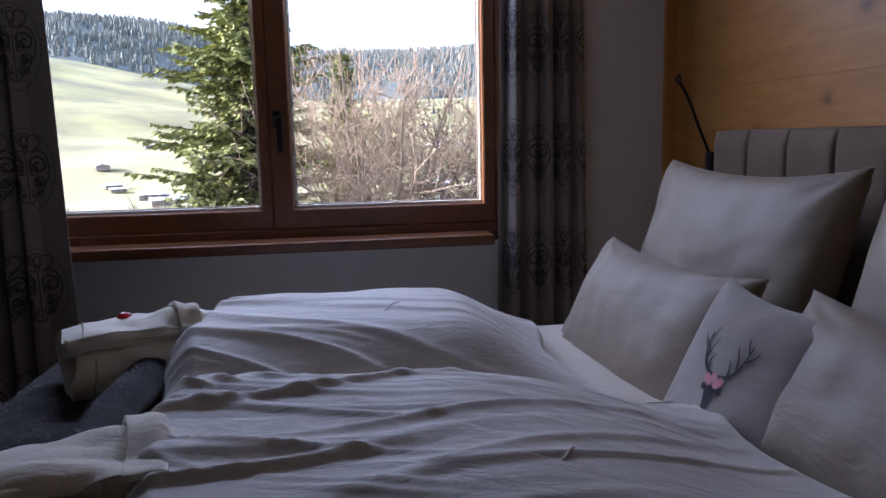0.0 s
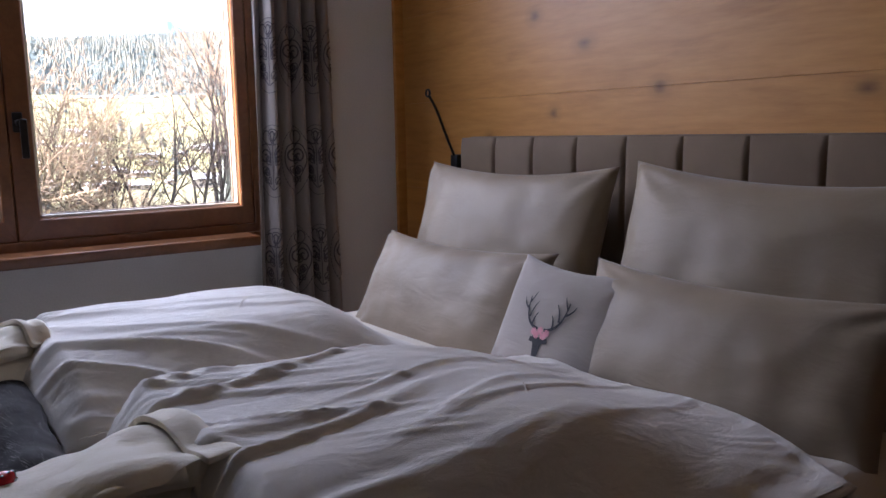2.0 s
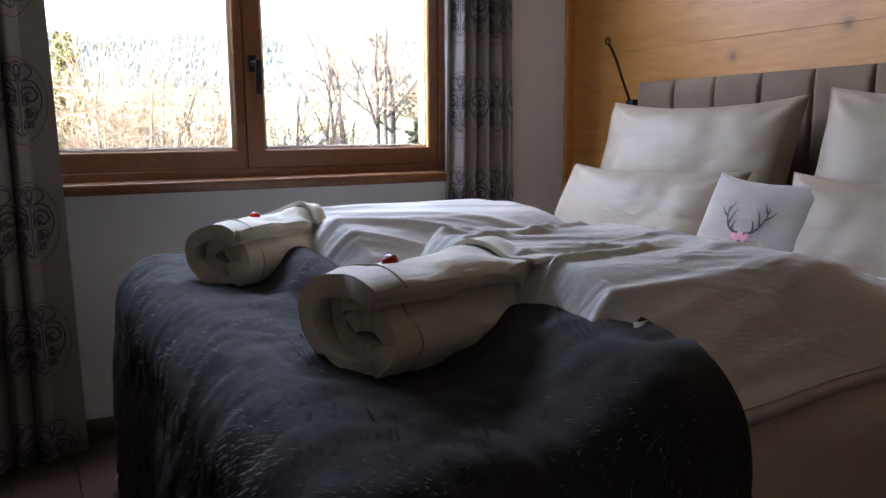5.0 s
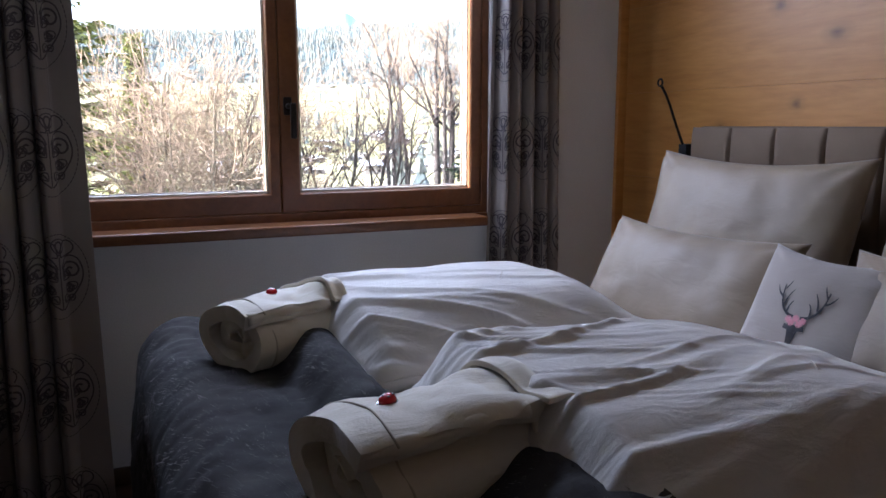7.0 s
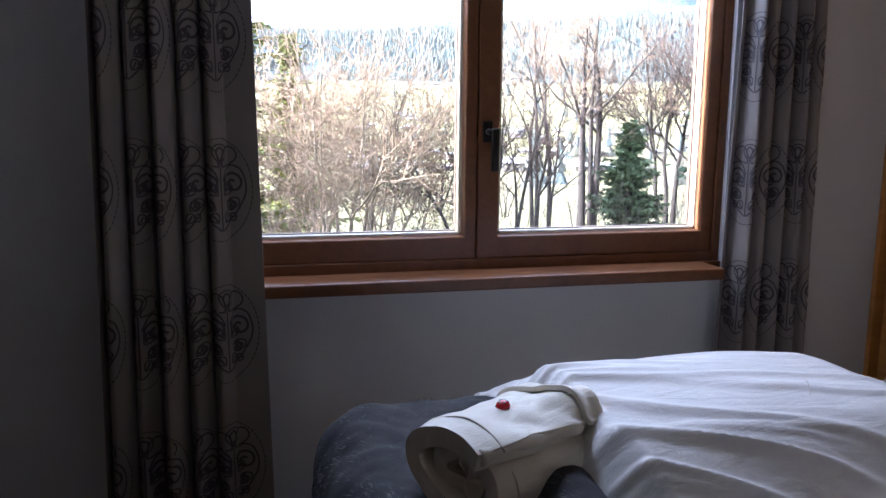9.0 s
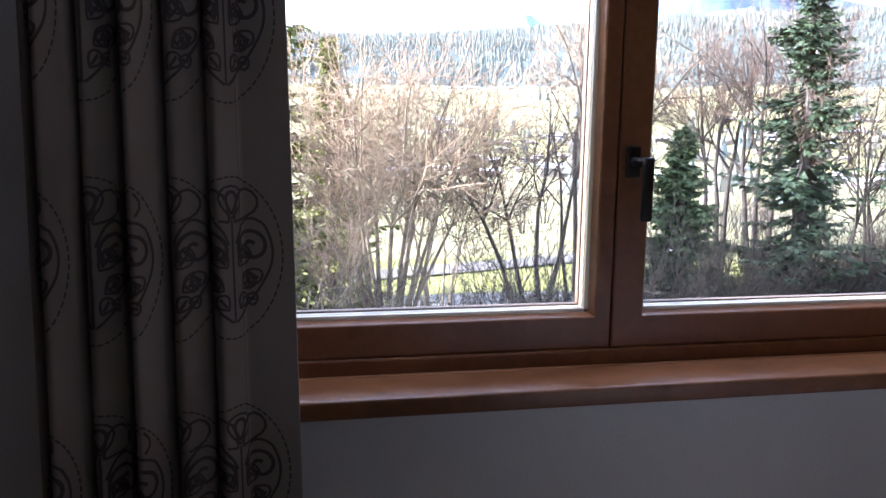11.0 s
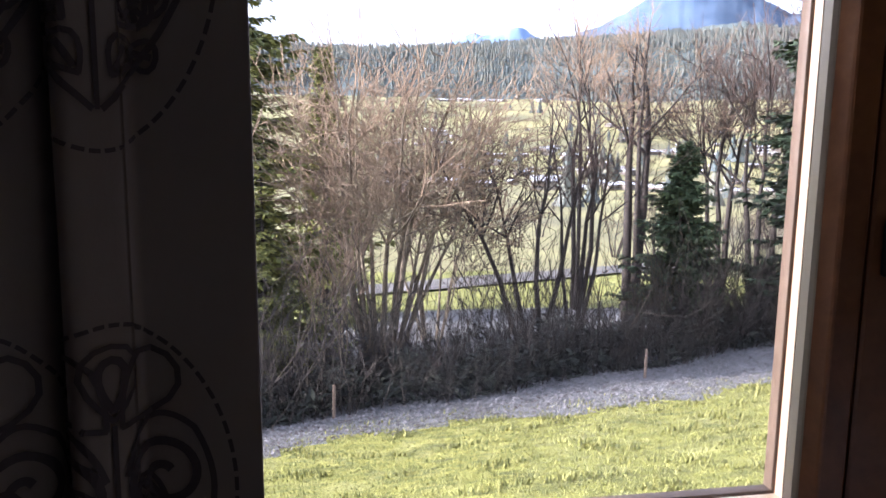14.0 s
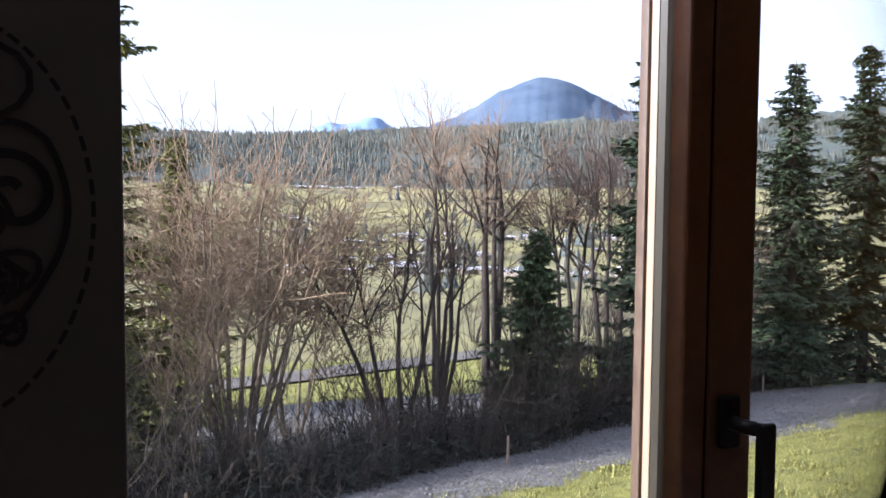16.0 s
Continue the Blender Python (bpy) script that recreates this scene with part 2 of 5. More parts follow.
def lerp(a, b, t):
    return a + (b - a) * t


def smooth(a, b, x):
    t = min(1, max(0, (x - a) / (b - a)))
    return t * t * (3 - 2 * t)


def fnoise(x, y, z=0.0):
    return noise.noise(Vector((x, y, z)))


# ---- room shell ----
OX, OZ0, OZ1, WT = 0.893, 0.797, 2.25, 0.15
s = Soup()
s.box((WEST - 0.2, 0, -1.2), (-OX, WT, CEIL + 0.2)).box((OX, 0, -1.2), (EAST + 0.2, WT, CEIL + 0.2))
s.box((-OX, 0, -1.2), (OX, WT, OZ0)).box((-OX, 0, OZ1), (OX, WT, CEIL + 0.2))
tagged(part("wall_north", s, M_WALL), "white plastered wall with the window opening", "wall", kind="structure")
wall_east = tagged(part("wall_east", Soup().box((EAST + 0.02, SOUTH, -1.2), (EAST + 0.2, 0, CEIL + 0.2)), M_WALL),
                   "wall clad with wide warm oak boards behind the bed", "wall", kind="structure")
tagged(part("wall_south", Soup().box((WEST - 0.2, SOUTH - 0.2, -1.2), (EAST + 0.2, SOUTH, CEIL + 0.2)), M_BACKWALL), "plain unseen plastered wall, toned to set the bounced light", "wall", kind="structure")
tagged(part("wall_west", Soup().box((WEST - 0.2, SOUTH, -1.2), (WEST, 0, CEIL + 0.2)), M_BACKWALL), "plain unseen plastered wall, toned to set the bounced light", "wall", kind="structure")
tagged(part("ceiling", Soup().box((WEST, SOUTH, CEIL), (EAST + 0.02, 0, CEIL + 0.2)), M_CEIL), "plain white ceiling", "ceiling", kind="structure")
floor = tagged(part("floor", Soup().box((WEST, SOUTH, FLOOR - 0.2), (EAST + 0.02, 0, FLOOR - 0.018)), M_FLOOR), "brown oak plank floor", "floor", kind="structure")
tagged(part("baseboard", soft_box((WEST, -0.016, FLOOR), (EAST - 0.01, 0.0, FLOOR + 0.07), 0.003), M_FLOOR), "low brown wooden baseboard under the window", "baseboard", kind="structure")

tagged(part("trim", soft_box((1.53, -0.022, FLOOR + 0.07), (EAST, 0.0, CEIL), 0.002), M_OAK), "upright oak trim board in the room's corner", "trim", kind="structure")
# ---- window ----
window = thing("window_1", (0, 0.05, OZ0), "two-sash larch wood window with a deep wooden sill", "window", kind="structure")
Y0, Y1, YG = 0.024, 0.098, 0.046


def rail_frame(x0, x1, z0, z1, wl, wr, wb, wt, y0, y1, bead):
    """A sash or frame of four rails, its inner edges sloping in to the glass."""
    so = Soup()
    ox = [(x0, z0), (x1, z0), (x1, z1), (x0, z1)]
    ix = [(x0 + wl, z0 + wb), (x1 - wr, z0 + wb), (x1 - wr, z1 - wt), (x0 + wl, z1 - wt)]
    jx = [(x0 + wl + bead, z0 + wb + bead), (x1 - wr - bead, z0 + wb + bead), (x1 - wr - bead, z1 - wt - bead), (x0 + wl + bead, z1 - wt - bead)]
    rings = [[(x, y1, z) for x, z in ox], [(x, y0, z) for x, z in ox], [(x, y0, z) for x, z in ix], [(x, y1, z) for x, z in jx]]
    verts = [p for r in rings for p in r]
    faces = []
    for a in range(4):
        b = (a + 1) % 4
        for i in range(4):
            j = (i + 1) % 4
            faces.append((a * 4 + i, a * 4 + j, b * 4 + j, b * 4 + i))
    so.add(verts, faces)
    me = so.mesh("rail_frame")
    bm = bmesh.new()
    bm.from_mesh(me)
    bmesh.ops.recalc_face_normals(bm, faces=bm.faces)
    front = [e for e in bm.edges if all(abs(v.co.y - y0) < 1e-5 for v in e.verts)]
    bmesh.ops.bevel(bm, geom=front, offset=0.004, segments=2, profile=0.5, affect="EDGES")
    bm.to_mesh(me)
    bm.free()
    return me


part("window_frame", rail_frame(-OX, OX, OZ0 + 0.004, OZ1, 0.03, 0.03, 0.067, 0.03, 0.018, 0.12, 0.0), M_LARCH, window)
SEAM = 0.005
sashes = []
for x0, x1, wl, wr in ((-OX + 0.031, SEAM - 0.0015, 0.066, 0.0385), (SEAM + 0.0015, OX - 0.031, 0.0715, 0.044)):
    z0, z1 = 0.8695, OZ1 - 0.031
    wb = 0.071
    sash = part("sash", rail_frame(x0, x1, z0, z1, wl, wr, wb, 0.066, Y0, Y1, 0.013), M_LARCH, window, "varnished larch casement sash")
    gx0, gx1, gz0, gz1 = x0 + wl + 0.008, x1 - wr - 0.008, z0 + wb + 0.008, z1 - 0.066 - 0.008
    pane = part("pane", Soup().box((gx0, YG, gz0), (gx1, YG + 0.004, gz1)), M_GLASS, sash, "clear glass pane")
    pane.visible_shadow = False
    ex0, ex1, ez0, ez1 = x0 + wl + 0.0125, x1 - wr - 0.0125, z0 + wb + 0.0125, z1 - 0.066 - 0.0125
    for ya in (0.0515, 0.0685):
        for lo, hi in (((ex0 - 0.010, ez0), (ex0 + 0.001, ez1)), ((ex1 - 0.001, ez0), (ex1 + 0.010, ez1)), ((ex0, ez0 - 0.010), (ex1, ez0 + 0.001)), ((ex0, ez1 - 0.001), (ex1, ez1 + 0.010))):
            part("glazing_strip", Soup().box((lo[0], ya, lo[1]), (hi[0], ya + 0.0145, hi[1])), M_GASKET, sash, "pale metal spacer between the panes")
    for lo, hi in (((ex0 - 0.010, ez0), (ex0 + 0.004, ez1)), ((ex1 - 0.004, ez0), (ex1 + 0.010, ez1)), ((ex0, ez0 - 0.010), (ex1, ez0 + 0.004)), ((ex0, ez1 - 0.004), (ex1, ez1 + 0.010))):
        part("outer_bead", soft_box((lo[0], 0.0875, lo[1]), (hi[0], 0.105, hi[1]), 0.002), M_OUTWOOD, sash, "weathered grey-brown outer wood bead")
    part("seal", Soup().box((gx0 + 0.002, 0.0665, gz0 + 0.003), (gx1 - 0.002, 0.068, gz0 + 0.0055)), M_SEAL, sash)
    pane2 = part("pane", Soup().box((gx0, 0.0835, gz0), (gx1, 0.087, gz1)), M_GLASS, sash)
    pane2.visible_shadow = False
    sashes.append(sash)
part("meeting_strip", soft_box((SEAM - 0.016, 0.0985, 0.872), (SEAM + 0.022, 0.116, OZ1 - 0.033), 0.002), M_LARCH, window)
part("window_sill", soft_box((-OX + 0.02, -0.135, 0.797), (0.822, 0.0, 0.836), 0.006, 3), M_LARCH, window, "thick varnished wooden inner sill")
part("sill_back", soft_box((-OX + 0.002, 0.0005, 0.7985), (OX - 0.002, 0.0175, 0.8355), 0.003), M_LARCH, window)
part("outer_sill", soft_box((-OX, 0.121, OZ0 + 0.005), (OX, WT + 0.05, OZ0 + 0.03), 0.004), M_GASKET, window, "grey metal outer sill")

# handle: rosette on the wide stile, neck and hanging lever
HX, HZ = 0.036, 1.279
handle = part("window_handle", soft_box((HX - 0.016, Y0 - 0.012, HZ - 0.034), (HX + 0.016, Y0, HZ + 0.034), 0.011, 4), M_BRONZE, sashes[1], "dark bronze lever handle")
part("neck", Soup().tube([(HX, Y0 - 0.01, HZ), (HX + 0.001, Y0 - 0.03, HZ), (HX + 0.006, Y0 - 0.052, HZ)], [0.010, 0.0095, 0.009], 12).mesh("neck", True), M_BRONZE, sashes[1])
part("lever", soft_box((HX - 0.002, Y0 - 0.068, HZ - 0.122), (HX + 0.021, Y0 - 0.052, HZ + 0.011), 0.005, 3), M_BRONZE, sashes[1])


# ---- curtains ----
def teardrop(cx, cy, ang, ln, wd, n=14):
    out = []
    for k in range(n + 1):
        a = 2 * math.pi * k / n
        u, w = ln * (0.5 - 0.5 * math.cos(a)), wd * math.sin(a) * math.sin(a / 2)
        out.append((cx + u * math.cos(ang) - w * math.sin(ang), cy + u * math.sin(ang) + w * math.cos(ang)))
    return out


def spiral(cx, cy, r0, r1, a0, turns, n=26):
    return [(cx + lerp(r0, r1, k / n) * math.cos(a0 + turns * 2 * math.pi * k / n), cy + lerp(r0, r1, k / n) * math.sin(a0 + turns * 2 * math.pi * k / n)) for k in range(n + 1)]


def bez(p0, p1, p2, n=9):
    return [tuple((1 - t) ** 2 * a + 2 * t * (1 - t) * b + t * t * c for a, b, c in zip(p0, p1, p2)) for t in [i / n for i in range(n + 1)]]


def motif():
    """Strokes of one embroidered medallion: points and width."""
    st = []
    for k in range(54):
        a, b = 2 * math.pi * k / 54, 2 * math.pi * (k + 0.62) / 54
        ring = lambda q: (0.098 * math.sin(q), 0.135 * math.cos(q) - 0.012 * max(0, -math.cos(q)) ** 3)
        st.append(([ring(a), ring((a + b) / 2), ring(b)], 0.0032))
    for sgn in (-1, 1):
        st.append(([(sgn * x, y) for x, y in spiral(0.045, 0.012, 0.007, 0.035, 1.0, 1.45, 40)], 0.0068))
        st.append(([(sgn * x, y) for x, y in bez((0.008, 0.02), (0.03, 0.085), (0.068, 0.05), 10) + bez((0.068, 0.05), (0.095, 0.0), (0.066, -0.045), 10)[1:] + bez((0.066, -0.045), (0.045, -0.085), (0.004, -0.118), 8)[1:]], 0.0048))
        st.append(([(sgn * x, y) for x, y in teardrop(0.006, 0.058, 0.85, 0.066, 0.03)], 0.0046))
        for cx, cy, an, ln, wd in ((0.012, -0.02, 0.9, 0.034, 0.02), (0.034, -0.03, -0.6, 0.03, 0.018), (0.02, -0.06, 0.7, 0.034, 0.02), (0.012, -0.095, 1.0, 0.03, 0.016), (0.04, -0.062, 1.9, 0.026, 0.015), (0.045, -0.005, 2.6, 0.03, 0.014), (0.03, -0.078, -0.2, 0.022, 0.014)):
            st.append(([(sgn * x, y) for x, y in teardrop(cx, cy, an, ln, wd)], 0.0042))
            st.append(([(sgn * (cx + ln * q * math.cos(an)), cy + ln * q * math.sin(an)) for q in (0.2, 0.5, 0.8)], 0.005))
    st.append((teardrop(0, 0.064, math.pi / 2, 0.056, 0.03), 0.004))
    st.append((teardrop(0, 0.072, math.pi / 2, 0.038, 0.014), 0.006))
    st.append(([(0, 0.06), (0, 0.0), (0, -0.118)], 0.004))
    return st


def curtain(name, x0, x1, y0, folds, amp, flat, seed, z0, z1, label, drift=0.0):
    """A hanging curtain: deep folds, a flat leading edge, embroidered medallions on the cloth."""
    n = 260

    def line(u, v):
        # u across, v up; folds tighter at the top
        lo, hi = (x0, x1)
        f0, f1 = flat
        q = min(1, max(0, (u - f0) / (1 - f0 - f1)))
        fade = smooth(0, 0.06, u - f0 + 0.03) * smooth(0, 0.06, 1 - f1 - u + 0.03)
        ph = 2 * math.pi * folds * q
        i = int(q * folds)
        wob = 0.5 * math.sin(2.1 * v + seed) * 0.6
        wave = math.sin(ph + wob) + 0.35 * math.sin(2 * ph + seed + 0.8 * v)
        side = 0.45 * math.cos(ph + wob)
        w = hi - lo
        x = lo + w * u + fade * side * w / folds * 0.42 * (1 - f0 - f1)
        y = y0 + fade * amp * wave * (0.8 + 0.3 * math.sin(i * 2.3 + seed)) + 0.006 * math.sin(5 * u + 3 * v + seed)
        x += drift * (1 - v) * (u - 0.5) * 2 * w
        return x, y

    rows = 24
    so = Soup()
    so.grid(n, rows, lambda u, v: (*line(u, v), lerp(z0, z1, v)))
    root = thing(name, ((x0 + x1) / 2, y0, z0), label, "curtain", "window curtains")
    me = so.mesh("cloth", True)
    cl = part("cloth", me, M_CURTAIN, root)
    sol = cl.modifiers.new("thick", "SOLIDIFY")
    sol.thickness = 0.0022
    # cloth length along the middle row, to lay the embroidery in real size
    us = [i / 600 for i in range(601)]
    pts = [line(u, 0.5) for u in us]
    arc = [0.0]
    for a, b in zip(pts, pts[1:]):
        arc.append(arc[-1] + math.hypot(b[0] - a[0], b[1] - a[1]))
    total = arc[-1]

    def place(c, z, lift):
        c = min(total - 1e-4, max(1e-4, c))
        u = float(np.interp(c, arc, us))
        v = (z - z0) / (z1 - z0)
        a, b = line(max(0, u - 0.004), v), line(min(1, u + 0.004), v)
        x, y = line(u, v)
        tx, ty = b[0] - a[0], b[1] - a[1]
        ln = math.hypot(tx, ty) or 1
        return (x + ty / ln * lift, y - tx / ln * lift, z)

    em = Soup()
    strokes = motif()
    col, step = 0.228, 0.405
    k = 0
    c = total - 0.118 if flat[1] > 0 else 0.115
    centres = []
    while -0.1 < c < total + 0.1:
        centres.append((c, k))
        c += -col if flat[1] > 0 else col
        k += 1
    if flat[1] > 0:
        centres.append((total + col - 0.118, 1))
    for c, k in centres:
        z = z0 + 0.02
        while z < z1 + 0.1:
            for pts2, wd in strokes:
                for (ax, ay), (bx, by) in zip(pts2, pts2[1:]):
                    if not (0.004 < c + ax < total - 0.004 and 0.004 < c + bx < total - 0.004 and z0 + 0.01 < z + ay < z1 - 0.01 and z0 + 0.01 < z + by < z1 - 0.01):
                        continue
                    dx, dy = bx - ax, by - ay
                    ln = math.hypot(dx, dy) or 1
                    px, py = -dy / ln * wd / 2, dx / ln * wd / 2
                    ex, ey = dx / ln * wd * 0.2, dy / ln * wd * 0.2
                    em.add([place(c + ax + px - ex, z + ay + py - ey, 0.0022), place(c + bx + px + ex, z + by + py + ey, 0.0022),
                            place(c + bx - px + ex, z + by - py + ey, 0.0022), place(c + ax - px - ex, z + ay - py - ey, 0.0022)], [(0, 1, 2, 3)])
            z += step
    e = part("embroidery", em, M_EMB, root, "dark embroidered medallion pattern")
    e["kind"] = "stuff"
    rail = [(x0 - 0.03, y0, z1 + 0.01), (x1 + 0.03, y0, z1 + 0.01)]
    part("rail", Soup().tube(rail, 0.012, 10), M_BLACK, root)
    return root


curtain("curtain", -1.09, -0.699, -0.165, 5, 0.05, (0.0, 0.22), 3, FLOOR + 0.01, 2.36, "floor-length taupe curtain with dark embroidered medallions, drawn open", 0.11)
curtain("curtain", 0.875, 1.168, -0.072, 5, 0.036, (0.03, 0.0), 8, FLOOR + 0.01, 2.36, "floor-length taupe curtain with dark embroidered medallions, drawn open", 0.14)

# ---- bed ----
BX0, BX1, BY0, BY1, BTOP = -0.51, 1.42, -2.395, -0.60, 0.612
bed = thing("bed", ((BX0 + BX1) / 2, (BY0 + BY1) / 2, FLOOR), "wide upholstered boxspring bed with a quilted grey-brown headboard", "bed")
part("box_base", soft_box((BX0, BY0 + 0.01, FLOOR + 0.05), (BX1, BY1 - 0.01, 0.27), 0.02, 3), M_BASE, bed, "grey-brown upholstered base")
for lx in (BX0 + 0.1, BX1 - 0.1):
    for ly in (BY0 + 0.12, BY1 - 0.12):
        part("leg", soft_box((lx - 0.04, ly - 0.04, FLOOR), (lx + 0.04, ly + 0.04, FLOOR + 0.06), 0.005), M_BLACK, bed)
part("mattress", soft_box((BX0 + 0.01, BY0, 0.275), (BX1 - 0.005, BY1, BTOP), 0.075, 6), M_SHEET, bed, "mattress under a smooth cream sheet")
HB0, HB1, HBZ = -2.45, -0.622, 1.203
headboard = part("headboard", soft_box((1.44, HB0, FLOOR), (EAST - 0.002, HB1, HBZ), 0.03, 4), M_HEAD, bed, "quilted grey-brown fabric headboard")
NPAN = 9
for i in range(NPAN):
    a, b = lerp(HB0 + 0.004, HB1 - 0.004, i / NPAN), lerp(HB0 + 0.004, HB1 - 0.004, (i + 1) / NPAN)

    def puff(u, v, a=a, b=b):
        e = (1 - abs(2 * u - 1) ** 14) * (1 - abs(2 * v - 1) ** 40)
        soft_dent = 0.0025 * fnoise(u * 2 + i * 3.1, v * 5, 2.0)
        return (1.4395 - (0.016 + soft_dent) * max(0, e) ** 0.55, lerp(a, b, u), lerp(0.2, HBZ - 0.004, v))
    part("quilted_panel", Soup().grid(24, 28, puff).mesh("quilted_panel", True), M_HEAD, headboard)


def crease(x, y, seed, fx=1.1, fy=11.0):
    """Long soft folds of loose cloth, running mostly along x."""
    w = fnoise(x * 1.3 + seed, y * 1.7, seed) * 0.5
    a = fnoise(x * fx + seed, (y + 0.30 * x * math.sin(seed) + w * 0.16) * fy, seed + 3.1)
    b = fnoise(x * fx * 1.6 + seed, (y + 0.25 * x + 0.15 * w) * fy * 1.9, seed + 9.7)
    return math.exp(-(a / 0.15) ** 2), math.exp(-(b / 0.13) ** 2) * smooth(-0.1, 0.4, fnoise(x * 3, y * 3, seed + 20) + 0.1)


def duvet(name, x0, x1, y0, y1, peak, seed, label, head=0.26, slack=0.0, skew=1.0, full=0.7):
    """A plump folded duvet lying on the mattress."""
    so = Soup()
    nx, ny = 190, 150

    def top(u, v):
        # rounded outline
        x, y = lerp(x0, x1, u), lerp(y0, y1, v)
        eu = 1 - abs(2 * u - 1)
        ev = 1 - abs(2 * v ** skew - 1)
        x += 0.025 * math.sin(v * 9 + seed) * smooth(0.5, 1, abs(2 * u - 1))
        y += 0.02 * math.sin(u * 7 + seed * 2) * smooth(0.5, 1, abs(2 * v - 1))
        rise_x = (0.34 + 0.66 * smooth(0.0, 0.085, u)) * (1 - smooth(1 - head, 1.0, u) * 0.86)
        rise_y = math.sin(math.pi / 2 * min(1, max(0, ev) / full)) ** 1.1
        h = 0.022 + (peak - BTOP - 0.022) * rise_x ** 0.8 * rise_y
        lump = fnoise(x * 2.4 + seed, y * 2.6, seed) * 0.022
        f, g = crease(x, y, seed)
        edge = smooth(0, 0.12, ev) * smooth(0, 0.06, eu)
        h += (lump + (0.013 * f + 0.007 * g) * lerp(1.0, 0.45, smooth(0.15, 0.7, u))) * edge
        h *= smooth(-0.02, 0.03, min(eu * 1.0, ev * 1.0)) ** 0.5
        z = BTOP + 0.008 + h - slack * smooth(0.16, 0.0, v)
        return (x, y, z)

    so.grid(nx, ny, top)
    me = so.mesh("cover", True)
    root = thing(name, ((x0 + x1) / 2, (y0 + y1) / 2, BTOP), label, "duvet", "duvets on the bed")
    ob = part("cover", me, M_DUVET, root)
    sol = ob.modifiers.new("thick", "SOLIDIFY")
    sol.thickness, sol.offset = 0.03, -1
    for v in (0.012, 0.988):
        pts = [Vector(top(k / 60, v)) + Vector((0, 0, 0.001)) for k in range(2, 59)]
        part("seam", Soup().tube(pts, 0.0022, 5, False).mesh("seam", True), M_DUVET, root)
    rd3 = random.Random(int(seed * 10))
    for _ in range(1):
        u, v, w = rd3.uniform(0.3, 0.75), rd3.uniform(0.08, 0.4), rd3.uniform(0.03, 0.07)
        pts = [Vector(top(u + w * q * 0.6, v + w * q)) + Vector((0, 0, 0.0015)) for q in (0, 0.25, 0.5, 0.75, 1)]
        part("loose_thread", Soup().tube(pts, 0.0012, 4, False), M_SHEET, root)
    return root


duvet("duvet", -0.15, 0.765, -1.455, -0.585, 0.782, 1.7, "plump creased greige cotton duvet on the bed beside the window", 0.30, 0.0, 0.8)
duvet("duvet", -0.10, 0.95, -2.385, -1.465, 0.792, 5.3, "plump creased greige cotton duvet overhanging the edge of the bed", 0.56, 0.012, 1.1, 0.58)


def pillow_shape(w, h, t, seed, n=48, pinch=0.06, crumple=1.0):
    """Front and back of a stuffed pillow in its own plane: x across, y up, z its thickness."""
    def pt(u, v, side):
        a, b = 2 * u - 1, 2 * v - 1
        x = w / 2 * a * (1 - pinch * (1 - b * b) * abs(a) ** 1.5)
        y = h / 2 * b * (1 - pinch * (1 - a * a) * abs(b) ** 1.5)
        full = max(0, (1 - a * a) * (1 - b * b))
        z = t / 2 * full ** 0.42
        wr = fnoise(x * 6 + seed, y * 6, seed) * 0.012 + fnoise(x * 15 + seed, y * 13, seed + 4) * 0.005
        # folds drawn towards the corners
        r = math.hypot(abs(a) - 1, abs(b) - 1)
        an = math.atan2(1 - abs(b), 1 - abs(a) + 1e-6)
        wr += 0.010 * math.sin(an * 9 + seed + (a > 0) * 2 + (b > 0)) * smooth(0.7, 0.12, r) * smooth(0.0, 0.15, r)
        sag = -0.02 * (1 - a * a) * smooth(0.2, 1, b)
        return (x, y + sag, side * (z + wr * crumple * full ** 0.3))
    so = Soup()
    so.grid(n, n, lambda u, v: pt(u, v, 1)).grid(n, n, lambda u, v: pt(1 - u, v, -1))
    me = so.mesh("pillow")
    bm = bmesh.new()
    bm.from_mesh(me)
    bmesh.ops.remove_doubles(bm, verts=bm.verts, dist=0.0004)
    bm.to_mesh(me)
    bm.free()
    me.shade_smooth()
    return me, pt


def stand(ob, c, across, up):
    """Turn a pillow so that its width runs along across and its height along up."""
    a, b = Vector(across).normalized(), Vector(up)
    b = (b - a * b.dot(a)).normalized()
    ob.matrix_world = Matrix.Translation(c) @ Matrix((a, b, a.cross(b))).transposed().to_4x4()


def pillow(w, h, t, seed, c, across, up, label, material=M_PILLOW, name="pillow"):
    me, pt = pillow_shape(w, h, t, seed)
    me.materials.append(material)
    ob = tagged(new(name, me), label, "pillow", "pillows against the headboard")
    stand(ob, c, across, up)
    return ob, pt


pillow(0.82, 0.56, 0.20, 1.3, (1.220, -1.105, 0.850), (0.085, -1, 0), (0.30, 0, 1), "large taupe pillow leaning on the headboard")
pillow(0.80, 0.56, 0.20, 4.6, (1.295, -1.968, 0.852), (0.10, -1, -0.035), (0.28, 0, 1), "large taupe pillow with a puckered corner leaning on the headboard")
pillow(0.78, 0.38, 0.18, 7.9, (1.01, -1.095, 0.722), (0.07, -1, 0.0), (0.55, 0, 1), "long taupe pillow propped against the large pillow")
pillow(0.76, 0.40, 0.18, 11.2, (1.088, -2.0, 0.712), (0.11, -1, -0.01), (0.52, 0, 1), "long taupe pillow propped against the large pillow")

